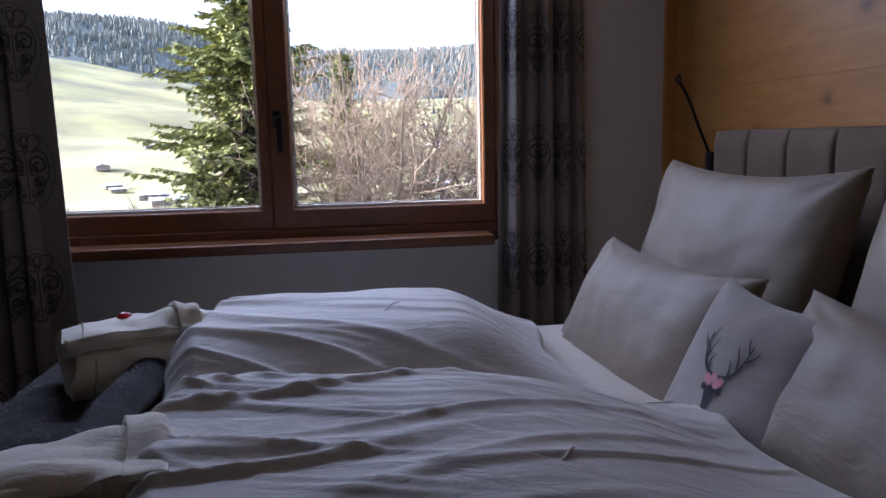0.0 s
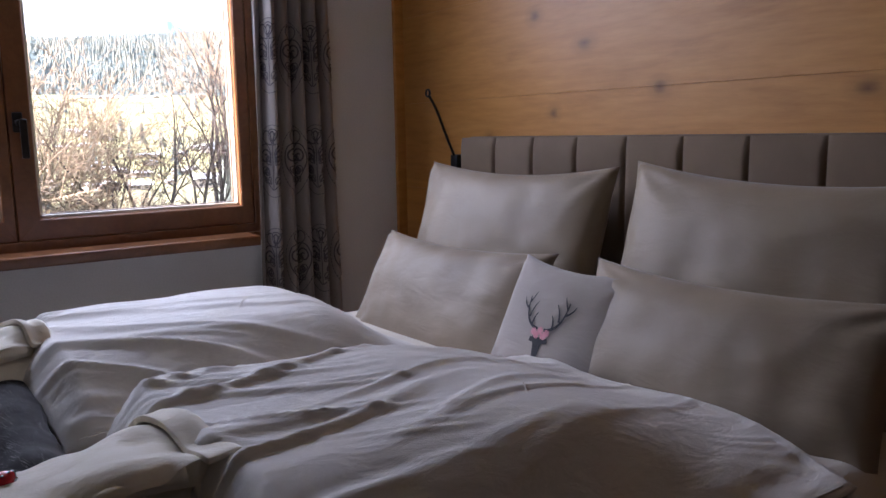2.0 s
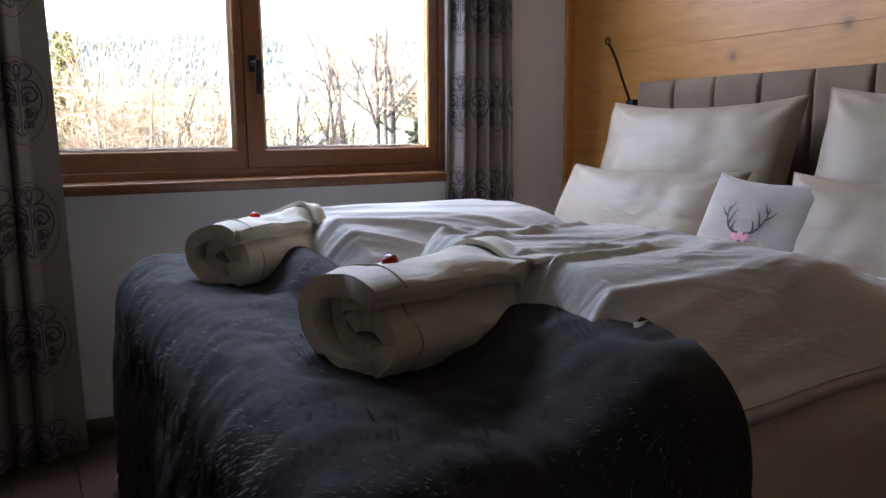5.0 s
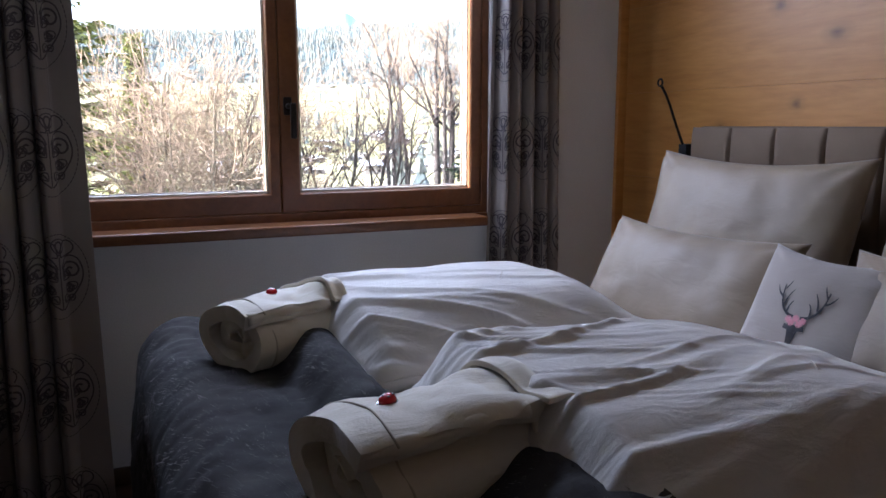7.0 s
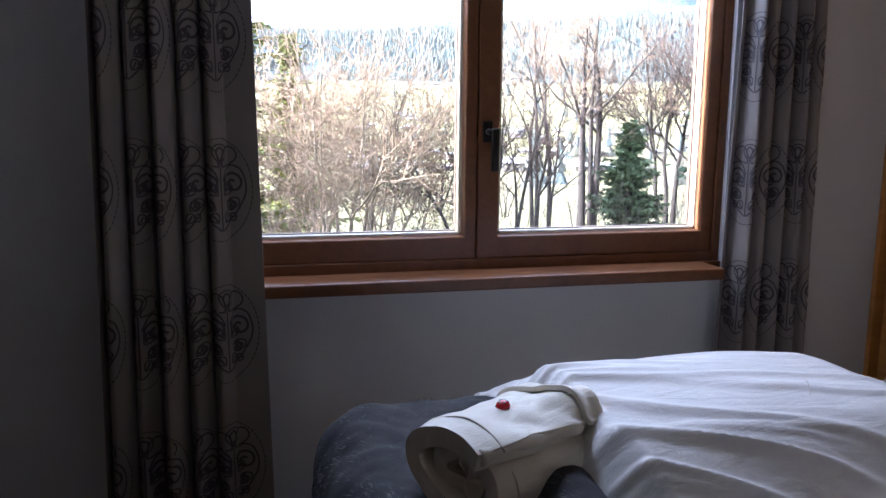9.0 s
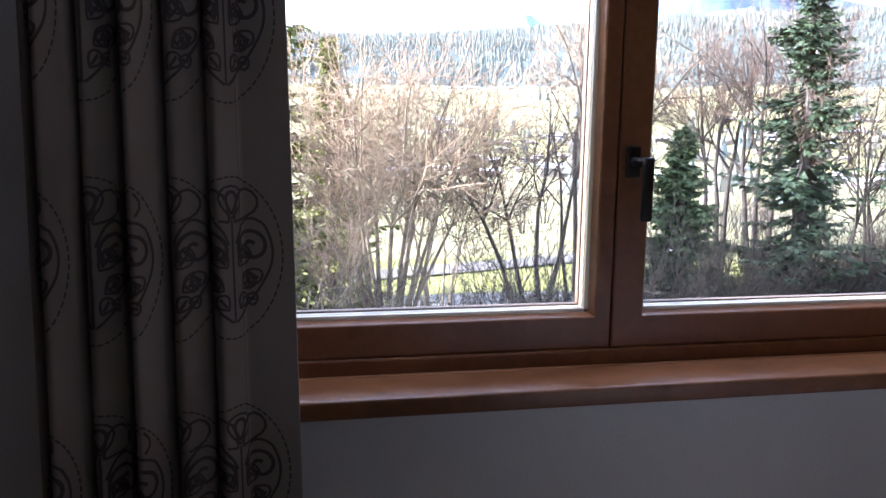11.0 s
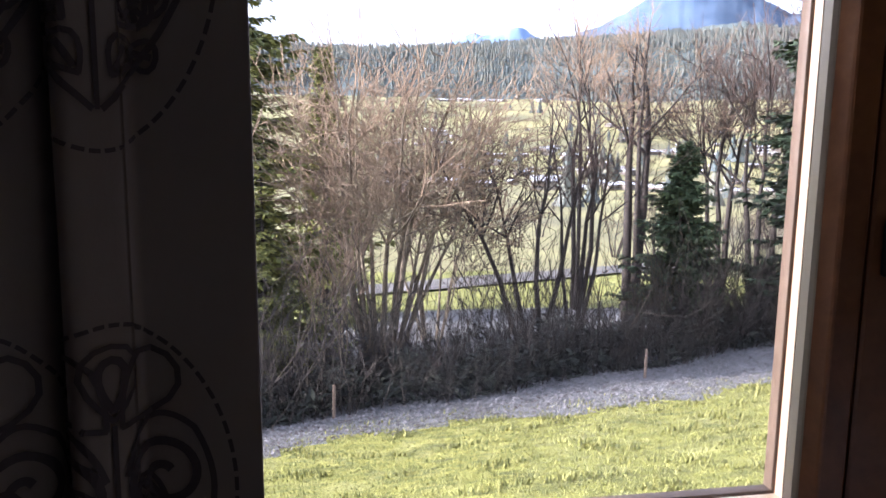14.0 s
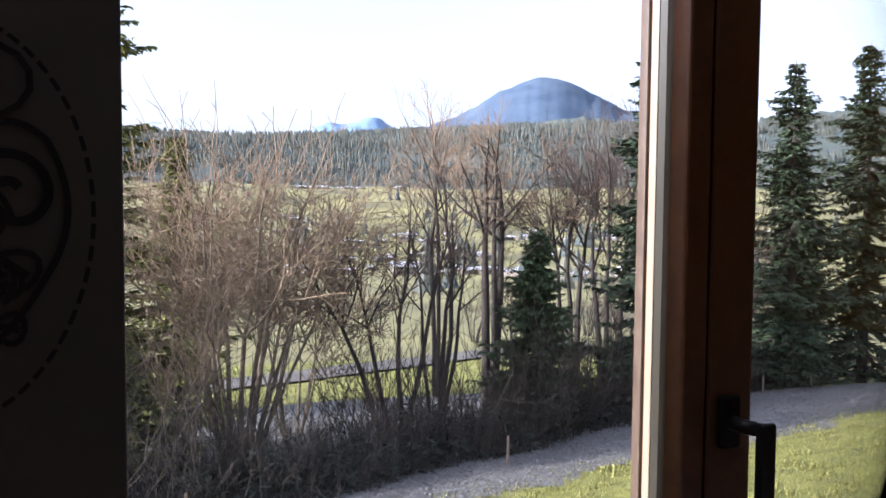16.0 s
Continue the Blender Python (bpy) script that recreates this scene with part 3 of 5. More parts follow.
# small cushion with a printed stag's head
me, cpt = pillow_shape(0.385, 0.34, 0.13, 2.2, 40, 0.05, 0.6)
me.materials.append(M_CUSHION)
cushion = tagged(new("cushion", me), "small pale linen cushion printed with a dark stag head", "cushion", "pillows against the headboard")
stand(cushion, (1.02, -1.606, 0.730), (0.13, -1, -0.03), (0.55, 0, 1))


def on_cushion(x, y, lift=0.0025):
    # inverse of the outline is close enough to linear in the middle
    a, b = x / 0.18, y / 0.18
    for _ in range(4):
        p = cpt((a + 1) / 2, (b + 1) / 2, 1)
        a += (x - p[0]) / 0.18
        b += (y - p[1]) / 0.18
    p = cpt((a + 1) / 2, (b + 1) / 2, 1)
    return (p[0], p[1], p[2] + lift)


def printed(strokes, name, material, label=""):
    so = Soup()
    for pts, w0, w1 in strokes:
        n = len(pts)
        for i in range(n - 1):
            (ax, ay), (bx, by) = pts[i], pts[i + 1]
            ln = math.hypot(bx - ax, by - ay) or 1
            nx, ny = -(by - ay) / ln, (bx - ax) / ln
            wa, wb = lerp(w0, w1, i / (n - 1)) / 2, lerp(w0, w1, (i + 1) / (n - 1)) / 2
            so.add([on_cushion(ax + nx * wa, ay + ny * wa), on_cushion(bx + nx * wb, by + ny * wb), on_cushion(bx - nx * wb, by - ny * wb), on_cushion(ax - nx * wa, ay - ny * wa)], [(0, 1, 2, 3)])
    ob = part(name, so, material, None, label)
    ob.parent = cushion
    return ob


ant = []
for sg in (-1, 1):
    m2 = lambda *p: [(sg * x - 0.012, y) for x, y in p]
    ant.append((bez(*m2((0.010, -0.035), (0.060, -0.030), (0.062, 0.045))), 0.008, 0.003))
    ant.append((bez(*m2((0.046, -0.008), (0.045, 0.015), (0.030, 0.035))), 0.006, 0.002))
    ant.append((bez(*m2((0.032, -0.026), (0.032, -0.005), (0.022, 0.005))), 0.006, 0.002))
    ant.append((bez(*m2((0.058, 0.012), (0.075, 0.020), (0.082, 0.040))), 0.006, 0.002))
    ant.append((bez(*m2((0.061, 0.028), (0.052, 0.042), (0.046, 0.058))), 0.005, 0.002))
printed(ant, "antler_print", M_INK)
printed([([(-0.012, -0.055), (-0.013, -0.075), (-0.016, -0.112)], 0.040, 0.012), ([(-0.040, -0.062), (-0.012, -0.066), (0.016, -0.060)], 0.012, 0.012)], "head_print", M_INK)
blossoms = []
for bx, by in ((-0.032, -0.043), (-0.012, -0.038), (0.008, -0.042), (-0.022, -0.050), (0.0, -0.050)):
    for k in range(5):
        a = k * 1.257 + bx * 90
        blossoms.append(([(bx, by), (bx + 0.009 * math.cos(a), by + 0.009 * math.sin(a))], 0.004, 0.009))
printed(blossoms, "blossom_print", M_PINK)

# ---- fur throw over the foot of the bed ----
def bend(s, flat, r, drop):
    """Along a surface that runs flat, turns down over a radius r and hangs: distance out, and height lost."""
    if s < flat:
        return s, 0.0
    q = r * math.pi / 2
    if s < flat + q:
        a = (s - flat) / r
        return flat + r * math.sin(a), r * (1 - math.cos(a))
    return flat + r, r + (s - flat - q)


FX, FTOP = 0.0, 0.632


def fur_at(s, t):
    """s from the upper edge towards the foot and down it, t across the bed from its middle."""
    y0 = -1.475 + t
    near = smooth(-1.65, -2.15, y0)
    s += lerp(0.14, 0.0, near)
    dx, dz = bend(s, 0.44, 0.11, 0)
    side = -1 if t < 0 else 1
    dy, ez = bend(abs(t), 0.86 if t < 0 else 0.80, 0.11, 0)
    x = FX - dx
    y = -1.475 + side * dy
    z = FTOP - dz - ez
    hang = smooth(0.0, 0.25, dz + ez)
    z += 0.014 * fnoise(x * 4, y * 4, 2.0) + 0.008 * fnoise(x * 11, y * 11, 5.0) + 0.006 * fnoise(x * 27, y * 27, 8.0)
    z += 0.085 * smooth(-0.25, -0.08, x) * near + 0.03 * smooth(-0.28, -0.16, x) * (1 - near) * smooth(-0.6, -0.9, y)
    z += 0.055 * math.exp(-((s - 0.20) / 0.055) ** 2) * smooth(-1.80, -1.66, y) * smooth(-1.12, -1.24, y)
    x += 0.007 * hang * fnoise(y * 24, z * 24, 3.0)
    y += 0.007 * hang * fnoise(x * 24, z * 24, 6.0)
    x -= hang * 0.02 * math.sin(y * 7 + 1) * smooth(0, 0.3, dz) + 0.02 * smooth(0, 0.5, dz)
    y += side * hang * (0.012 * math.sin(x * 9) + 0.02) * smooth(0, 0.3, ez)
    x += 0.02 * math.sin(y * 5.1) * smooth(0.3, 0.1, s)
    return Vector((x, y, max(FLOOR + 0.03, z)))


SL, TL0, TL1 = 0.53 + 0.17 + 0.46, -1.45, 1.30
throw = thing("fur_throw", (-0.3, -1.475, BTOP), "dark grey-brown faux fur throw draped over the foot of the bed", "throw")
so = Soup().grid(110, 220, lambda u, v: fur_at(u * SL, lerp(TL0, TL1, v)))
backing = part("backing", so.mesh("backing", True), M_FUR, throw)
sol = backing.modifiers.new("thick", "SOLIDIFY")
sol.thickness, sol.offset = 0.02, -1
rng = np.random.default_rng(4)
hair = Soup()
for s0, t0, r0, r1, r2 in rng.random((120000, 5)):
    s1, t1 = s0 * SL, lerp(TL0, TL1, t0)
    p = fur_at(s1, t1)
    ps, pt2 = fur_at(s1 + 0.01, t1) - p, fur_at(s1, t1 + 0.01) - p
    if ps.length < 1e-5 or pt2.length < 1e-5:
        continue
    nrm = pt2.cross(ps).normalized()
    if nrm.length < 0.5:
        continue
    if nrm.z < -0.2:
        nrm = -nrm
    sw = fnoise(p.x * 6, p.y * 6, p.z * 6)
    d = (ps.normalized() * (0.8 + 0.5 * sw) + pt2.normalized() * (sw * 1.3 + (r0 - 0.5) * 0.9) + nrm * (0.28 + 0.35 * r1)).normalized()
    w = d.cross(nrm).normalized() * 0.0022
    tip = p + d * (0.026 + 0.022 * r2)
    hair.add([p - w, p + w, tip], [(0, 1, 2)])
M_HAIR = mat("fur_hair", (0.05, 0.043, 0.038), 0.8)
bsdf(M_HAIR).inputs["Specular IOR Level"].default_value = 0.25
geo = node(M_HAIR, "ShaderNodeNewGeometry")
# Paler patches put the sheen of brushed fur into the hair colour.
sheen_patches = ramp(M_HAIR, noise_tex(M_HAIR, coords(M_HAIR), 5.0, 4), [(0.36, (0, 0, 0)), (0.56, (1, 1, 1))])
sheen_tone = ramp(M_HAIR, geo.outputs["Random Per Island"], [(0.0, (0.15, 0.13, 0.118)), (1.0, (0.30, 0.265, 0.24))])
link(M_HAIR, mix(M_HAIR, sheen_patches, ramp(M_HAIR, geo.outputs["Random Per Island"], [(0.0, (0.034, 0.030, 0.029)), (0.75, (0.085, 0.074, 0.068)), (1.0, (0.13, 0.115, 0.105))]), sheen_tone), bsdf(M_HAIR).inputs["Base Color"])
pile = part("fur", hair, M_HAIR, throw)
pile["kind"] = "stuff"


# ---- rolled bathrobes ----
def bathrobe(c, ang, seed, L, R, blunt, bug, label):
    """A thick robe rolled up, its outer flap drawn over the top, tied with its belt."""
    root = thing("bathrobe", c, label, "bathrobe", "rolled bathrobes on the bed")
    turns, lip, thick = 2.3, 2.25, 0.037
    whole = turns * 2 * math.pi

    def shape(th, w):
        # th 0..1 along the spiral from the outer lip inwards, w 0..1 along the axis
        th = max(0.0, min(1.0, th))
        a = lip - th * whole
        r = R * (1 - 0.86 * th)
        tail = smooth(0.70, 1.0, w)
        taper = 1 - blunt * tail - 0.10 * smooth(0.13, 0.0, w) * max(0.0, 1 - 1.8 * th)
        belt = 1 - 0.11 * math.exp(-((w - 0.68) / 0.05) ** 2)
        k = 1 + 0.15 * fnoise(math.cos(a) * 0.9 + seed, w * 2.2, math.sin(a) * 0.9) + 0.16 * fnoise(math.cos(a) * 1.8, w * 4.5 + seed, math.sin(a) * 1.8) * smooth(0.02, 0.3, w) + 0.07 * fnoise(math.cos(a) * 4, w * 9, math.sin(a) * 4 + seed) * smooth(0.0, 0.4, w)
        k += 0.12 * math.sin(6 * a + seed + 4 * w + 2 * fnoise(w * 3, seed, a)) * smooth(0.45, 0.75, w) * (1 - 0.5 * th)
        k += 0.10 * math.exp(-(th / 0.03) ** 2) * (1 - smooth(0.3, 0.6, w))
        rr = r * taper * belt * k
        start = -0.5 * L + 0.028 * smooth(0.30, 0.48, th) + 0.012 * th + 0.02 * fnoise(a * 1.1, seed, 1)
        x = lerp(start, 0.5 * L, w)
        sag = 0.02 * math.sin(a * 0.7 + seed)
        y = rr * math.cos(a) * 1.56 + sag * th
        z = rr * math.sin(a) * (1.0 if math.sin(a) > 0 else 0.86) + R * 0.93 - 0.035 * tail
        return Vector((x, y, z))

    def soft(ob, t, offset=0.0, bevel=0.0):
        so3 = ob.modifiers.new("thick", "SOLIDIFY")
        so3.thickness, so3.offset = t, offset
        if bevel:
            bv = ob.modifiers.new("soft", "BEVEL")
            bv.width, bv.segments, bv.limit_method = bevel, 3, "ANGLE"
        return ob
    kids = [soft(part("roll", Soup().grid(220, 72, shape).mesh("roll", True), M_ROBE, None, "rolled cream terry cloth"), thick, 0.0, 0.016)]
    # the far end closed by cloth tucked in
    end = Soup().grid(32, 10, lambda u, v: shape(0.20 + u / turns, 1.0).lerp(Vector((0.5 * L, 0, R * 0.7)), 1 - v) + Vector((0.035 * (1 - v * v) + 0.006 * math.sin(u * 31) * v, 0, 0)))
    kids.append(part("tucked_end", end.mesh("tucked_end", True), M_ROBE, None))

    def out(th, w, lift):
        q = shape(th, w)
        return q + Vector((0, q.y, q.z - R * 0.93)).normalized() * (thick * 0.5 + lift)

    def strip(name, wc, width, a0, a1, lift, lean=0.0):
        def bp(u, v):
            a = lerp(a0, a1, u)
            th = ((lip - a) % (2 * math.pi)) / whole
            return out(th, wc + lean * (u - 0.5) + (v - 0.5) * width / L + 0.012 * math.sin(2 * a + seed), lift + 0.004 * (1 - (2 * v - 1) ** 2))
        kids.append(soft(part(name, Soup().grid(56, 8, bp).mesh(name, True), M_ROBE, None), 0.010, 0.0, 0.003))
    strip("belt", 0.68, 0.052, -1.0, lip - 0.02, 0.011, 0.03)
    strip("belt_front", 0.68, 0.050, lip + 0.03, 4.1, 0.011, 0.05)
    # seam a hand's breadth inside the flap's edge, and a folded lip along its end
    seam = [out(lerp(0.0, 0.50, k / 60), 0.10 + 0.012 * math.sin(k * 0.2), 0.002) for k in range(61)]
    kids.append(part("seam", Soup().tube(seam, 0.0020, 5).mesh("seam", True), M_SEAM, None, "darker stitched seam"))
    edge = [shape(0.004, lerp(0.02, 0.60, k / 30)) + Vector((0, -0.004, 0.004)) for k in range(31)]
    kids.append(part("flap_edge", Soup().tube(edge, [0.012 + 0.004 * math.sin(k * 0.5 + seed) for k in range(31)], 9).mesh("flap_edge", True), M_ROBE, None))
    # a stitched emblem, unreadable: small bars
    bars = Soup()
    for k in range(6):
        for wr in (0.47, 0.51):
            th = ((lip - (2.95 + k * 0.11)) % (2 * math.pi)) / whole
            bars.add([out(th, wr, 0.002), out(th + 0.005, wr, 0.002), out(th + 0.005, wr + 0.02, 0.002), out(th, wr + 0.02, 0.002)], [(0, 1, 2, 3)])
    kids.append(part("stitched_emblem", bars, M_THREAD, None, "small grey stitched emblem"))
    m = Matrix.Translation(c) @ Matrix.Rotation(ang, 4, "Z")
    for k in kids:
        k.matrix_world = m
        k.parent = root
        k.matrix_parent_inverse = root.matrix_world.inverted()
    tops = [m @ out(i / 120 * 0.6, j / 40, 0.0) for i in range(121) for j in range(41)]
    return max(p.z for p in tops if math.hypot(p.x - bug[0], p.y - bug[1]) < 0.025)


M_SEAM = mat("beige_seam_thread", (0.52, 0.45, 0.34), 0.9)


def ladybird(p, ang):
    root = thing("chocolate_ladybird", p, "red foil chocolate ladybird with black dots on the robe", "sweet", "chocolate ladybirds")
    bm = bmesh.new()
    bmesh.ops.create_uvsphere(bm, u_segments=20, v_segments=12, radius=1, matrix=Matrix.Translation(p) @ Matrix.Rotation(ang, 4, "Z") @ Matrix.Diagonal((0.017, 0.013, 0.010, 1)))
    me = bpy.data.meshes.new("body")
    bm.to_mesh(me)
    bm.free()
    me.shade_smooth()
    part("body", me, M_RED, root)
    bm = bmesh.new()
    bmesh.ops.create_uvsphere(bm, u_segments=14, v_segments=8, radius=1, matrix=Matrix.Translation(Vector(p) + Matrix.Rotation(ang, 3, "Z") @ Vector((0.015, 0, -0.001))) @ Matrix.Diagonal((0.006, 0.008, 0.007, 1)))
    me = bpy.data.meshes.new("head")
    bm.to_mesh(me)
    bm.free()
    part("head", me, M_DOT, root)
    for dx, dy in ((0.004, 0.006), (0.004, -0.006), (-0.007, 0.005), (-0.007, -0.005)):
        bm = bmesh.new()
        z = 0.010 * math.sqrt(max(0, 1 - (dx / 0.017) ** 2 - (dy / 0.013) ** 2))
        bmesh.ops.create_uvsphere(bm, u_segments=8, v_segments=6, radius=1, matrix=Matrix.Translation(Vector(p) + Matrix.Rotation(ang, 3, "Z") @ Vector((dx, dy, z))) @ Matrix.Diagonal((0.0026, 0.0026, 0.0009, 1)))
        me = bpy.data.meshes.new("dot")
        bm.to_mesh(me)
        bm.free()
        part("dot", me, M_DOT, root)
    part("foil_rim", Soup().tube([Vector(p) + Matrix.Rotation(ang, 3, "Z") @ Vector((0.0175 * math.cos(a), 0.0135 * math.sin(a), -0.004)) for a in [k * math.pi / 10 for k in range(21)]], 0.0022, 5), M_SILVER, root)


ROBES = [((-0.205, -1.105, 0.622), 0.40, 1.1, 0.39, 0.086, 0.2), ((-0.13, -1.945, 0.624), 0.22, 4.7, 0.48, 0.088, 0.40)]
BUGS = [(-0.266, -1.108), (-0.267, -1.962)]
for (c, ang, seed, size, girth, blunt), bug in zip(ROBES, BUGS):
    top = bathrobe(Vector(c), ang, seed, size, girth, blunt, bug, "cream terry bathrobe rolled up with its belt, on the fur throw")
    ladybird(Vector((bug[0], bug[1], top + 0.001)), ang + 0.6)

# ---- reading lamps, bedside table ----
lamp = thing("reading_lamp", (1.47, -0.53, 1.10), "thin black gooseneck reading lamp by the headboard", "lamp", "reading lamps")
part("socket_box", soft_box((1.44, -0.59, 1.06), (EAST - 0.001, -0.545, 1.135), 0.005), M_BLACK, lamp)
neck = bez((1.445, -0.567, 1.13), (1.415, -0.56, 1.20), (1.39, -0.548, 1.28), 8) + bez((1.39, -0.548, 1.28), (1.37, -0.54, 1.335), (1.354, -0.533, 1.358), 5)[1:]
part("gooseneck", Soup().tube(neck, 0.0052, 8).mesh("gooseneck", True), M_BLACK, lamp)
ring = [(1.351, -0.532 + 0.013 * math.cos(a), 1.368 + 0.013 * math.sin(a)) for a in [k * math.pi / 12 for k in range(25)]]
part("lamp_ring", Soup().tube(ring, 0.004, 6, False).mesh("lamp_ring", True), M_BLACK, lamp)
lamp2 = thing("reading_lamp", (1.5, -2.62, 1.33), "black wall reading lamp with a small cylinder head", "lamp", "reading lamps")
part("lamp_head", Soup().tube([(1.372, -2.462, 1.352), (1.372, -2.464, 1.352), (1.376, -2.518, 1.347), (1.376, -2.520, 1.347)], [0.012, 0.0165, 0.0165, 0.012], 18), M_BLACK, lamp2)
part("gooseneck", Soup().tube(bez((1.376, -2.518, 1.347), (1.40, -2.62, 1.335), (1.49, -2.66, 1.30), 8) + [(1.57, -2.665, 1.28)], 0.0055, 8).mesh("gooseneck", True), M_BLACK, lamp2)
part("wall_plate", soft_box((1.555, -2.71, 1.23), (EAST - 0.001, -2.62, 1.32), 0.008, 3), M_BLACK, lamp2)

NX0, NX1, NY0, NY1, NT = 1.10, EAST - 0.012, -3.0, -2.50, 0.50
stand_ob = thing("bedside_table", ((NX0 + NX1) / 2, (NY0 + NY1) / 2, FLOOR), "grey-brown oak bedside table with an open compartment", "bedside table")
part("top", soft_box((NX0, NY0, NT - 0.035), (NX1, NY1, NT), 0.003), M_STAND, stand_ob)
part("side_panel", soft_box((NX0 + 0.01, NY1 - 0.03, FLOOR), (NX1, NY1 - 0.002, NT - 0.036), 0.003), M_STAND, stand_ob)
part("side_panel", soft_box((NX0 + 0.01, NY0 + 0.002, FLOOR), (NX1, NY0 + 0.03, NT - 0.036), 0.003), M_STAND, stand_ob)
part("shelf", soft_box((NX0 + 0.012, NY0 + 0.031, 0.2), (NX1, NY1 - 0.031, 0.225), 0.003), M_STAND, stand_ob)
part("back_panel", soft_box((NX1 - 0.012, NY0 + 0.031, FLOOR), (NX1, NY1 - 0.031, 0.199), 0.002), M_STAND, stand_ob)
part("drawer_front", soft_box((NX0 + 0.006, NY0 + 0.032, FLOOR + 0.03), (NX0 + 0.024, NY1 - 0.032, 0.196), 0.003), M_STAND, stand_ob)
phone = thing("telephone", (1.28, -2.68, NT), "black telephone lying on the bedside table", "telephone")
part("phone_base", soft_box((1.20, -2.78, NT), (1.40, -2.60, NT + 0.04), 0.012, 3), M_BLACK, phone)
part("receiver", Soup().tube([(1.23, -2.60, NT + 0.055), (1.25, -2.605, NT + 0.066), (1.35, -2.605, NT + 0.066), (1.37, -2.60, NT + 0.055)], [0.02, 0.014, 0.014, 0.02], 10).mesh("receiver", True), M_BLACK, phone)

# ---- floor boards and oak cladding ----
pl = soft_box((0, 0, 0), (-SOUTH, 0.198, 0.017), 0.002, 1)
pl.transform(Matrix.Rotation(-math.pi / 2, 4, "Z"))
x = WEST
while x < EAST - 0.01:
    b = part("floor_board", pl, M_FLOOR, floor)
    b.location = (x + 0.0, 0, FLOOR - 0.0175)
    x += 0.2
PH = 0.367
clad = soft_box((0, 0, 0.0002), (0.018, -SOUTH - 0.002, PH - 0.0002), 0.0008, 1)
for i in range(7):
    b = part("oak_board", clad, M_OAK, wall_east)
    b.location = (EAST, SOUTH + 0.001, FLOOR + i * PH)

# ---- outdoors: materials ----
def ground_material():
    m = mat("hillside_grass", (0.12, 0.17, 0.03), 0.9)
    v = coords(m)
    a = noise_tex(m, v, 0.35, 6, 0.6)
    b = noise_tex(m, v, 4.0, 6, 0.65)
    c = noise_tex(m, v, 28.0, 4, 0.6)
    grass = ramp(m, b, [(0.3, (0.14, 0.145, 0.025)), (0.52, (0.31, 0.30, 0.044)), (0.75, (0.47, 0.435, 0.095))])
    grass = mix(m, 0.35, grass, ramp(m, c, [(0.35, (0.05, 0.065, 0.018)), (0.7, (0.27, 0.28, 0.08))]))
    tuft = noise_tex(m, coords(m, (0.55, 1.5, 1.0)), 1.6, 7, 0.68, 0.4)
    grass = mix(m, ramp(m, tuft, [(0.50, (0, 0, 0)), (0.66, (0.75,) * 3)]), grass, ramp(m, c, [(0.3, (0.028, 0.034, 0.012)), (0.7, (0.12, 0.125, 0.03))]))
    pale = noise_tex(m, v, 1.1, 6, 0.7)
    grass = mix(m, ramp(m, pale, [(0.5, (0, 0, 0)), (0.72, (0.5,) * 3)]), grass, (0.44, 0.42, 0.16))
    link(m, grass, bsdf(m).inputs["Base Color"])
    bump(m, c, 0.9, 0.06)
    return m


M_GRASS = ground_material()
M_LITTER = varied("frosted_leaf_litter", (0.075, 0.066, 0.054), (0.24, 0.24, 0.235), 9, 0.9, relief=0.8, fine=45, depth=0.03)
M_VALLEY = varied("valley_meadow", (0.10, 0.088, 0.045), (0.37, 0.34, 0.12), 0.02, 0.95, relief=0.2, fine=0.5, depth=0.2)
M_ROAD = varied("pale_gravel_road", (0.10, 0.09, 0.078), (0.17, 0.155, 0.135), 0.8, 0.9, fine=20)
# Pale bark and ochre twigs carry sunlight in their colour; the others are darker.
M_BARK_LIT = varied("sunlit_grey_bark", (0.085, 0.062, 0.042), (0.31, 0.245, 0.165), 6, 0.9, relief=0.6, fine=40, depth=0.02)
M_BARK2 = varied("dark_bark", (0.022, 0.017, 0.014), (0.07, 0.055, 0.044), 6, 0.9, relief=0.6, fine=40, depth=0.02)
M_TWIG = varied("sunlit_ochre_twigs", (0.10, 0.066, 0.042), (0.31, 0.215, 0.135), 3, 0.9)
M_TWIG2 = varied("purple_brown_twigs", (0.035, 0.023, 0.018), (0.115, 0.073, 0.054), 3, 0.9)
# Near-black: the shade under the trees is put into the scrub's colour.
M_SCRUB = varied("shade_darkened_scrub", (0.014, 0.011, 0.009), (0.055, 0.042, 0.03), 2, 0.95)
M_POST = varied("weathered_post", (0.16, 0.11, 0.075), (0.28, 0.20, 0.14), 12, 0.9)


def needle(name, dark, light):
    m = mat(name, light, 0.8)
    geo2 = node(m, "ShaderNodeNewGeometry")
    link(m, ramp(m, geo2.outputs["Random Per Island"], [(0.0, dark), (1.0, light)]), bsdf(m).inputs["Base Color"])
    return m


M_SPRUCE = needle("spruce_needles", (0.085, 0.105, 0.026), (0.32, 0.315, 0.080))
# Spruce needles again, darkened: the shade they stand in is in the colour.
M_SPRUCE_SHADE = needle("shaded_spruce_needles", (0.018, 0.032, 0.016), (0.060, 0.092, 0.040))
M_YOUNG_FIR = needle("young_fir_needles", (0.035, 0.058, 0.026), (0.105, 0.145, 0.058))
# Distance haze is put into these far needles, greyer and bluer.
M_WOOD_FAR = needle("hazed_spruce_wood", (0.050, 0.070, 0.072), (0.125, 0.120, 0.082))
M_ROOF = varied("frosted_roof", (0.34, 0.34, 0.36), (0.62, 0.62, 0.64), 0.3, 0.8, fine=3)
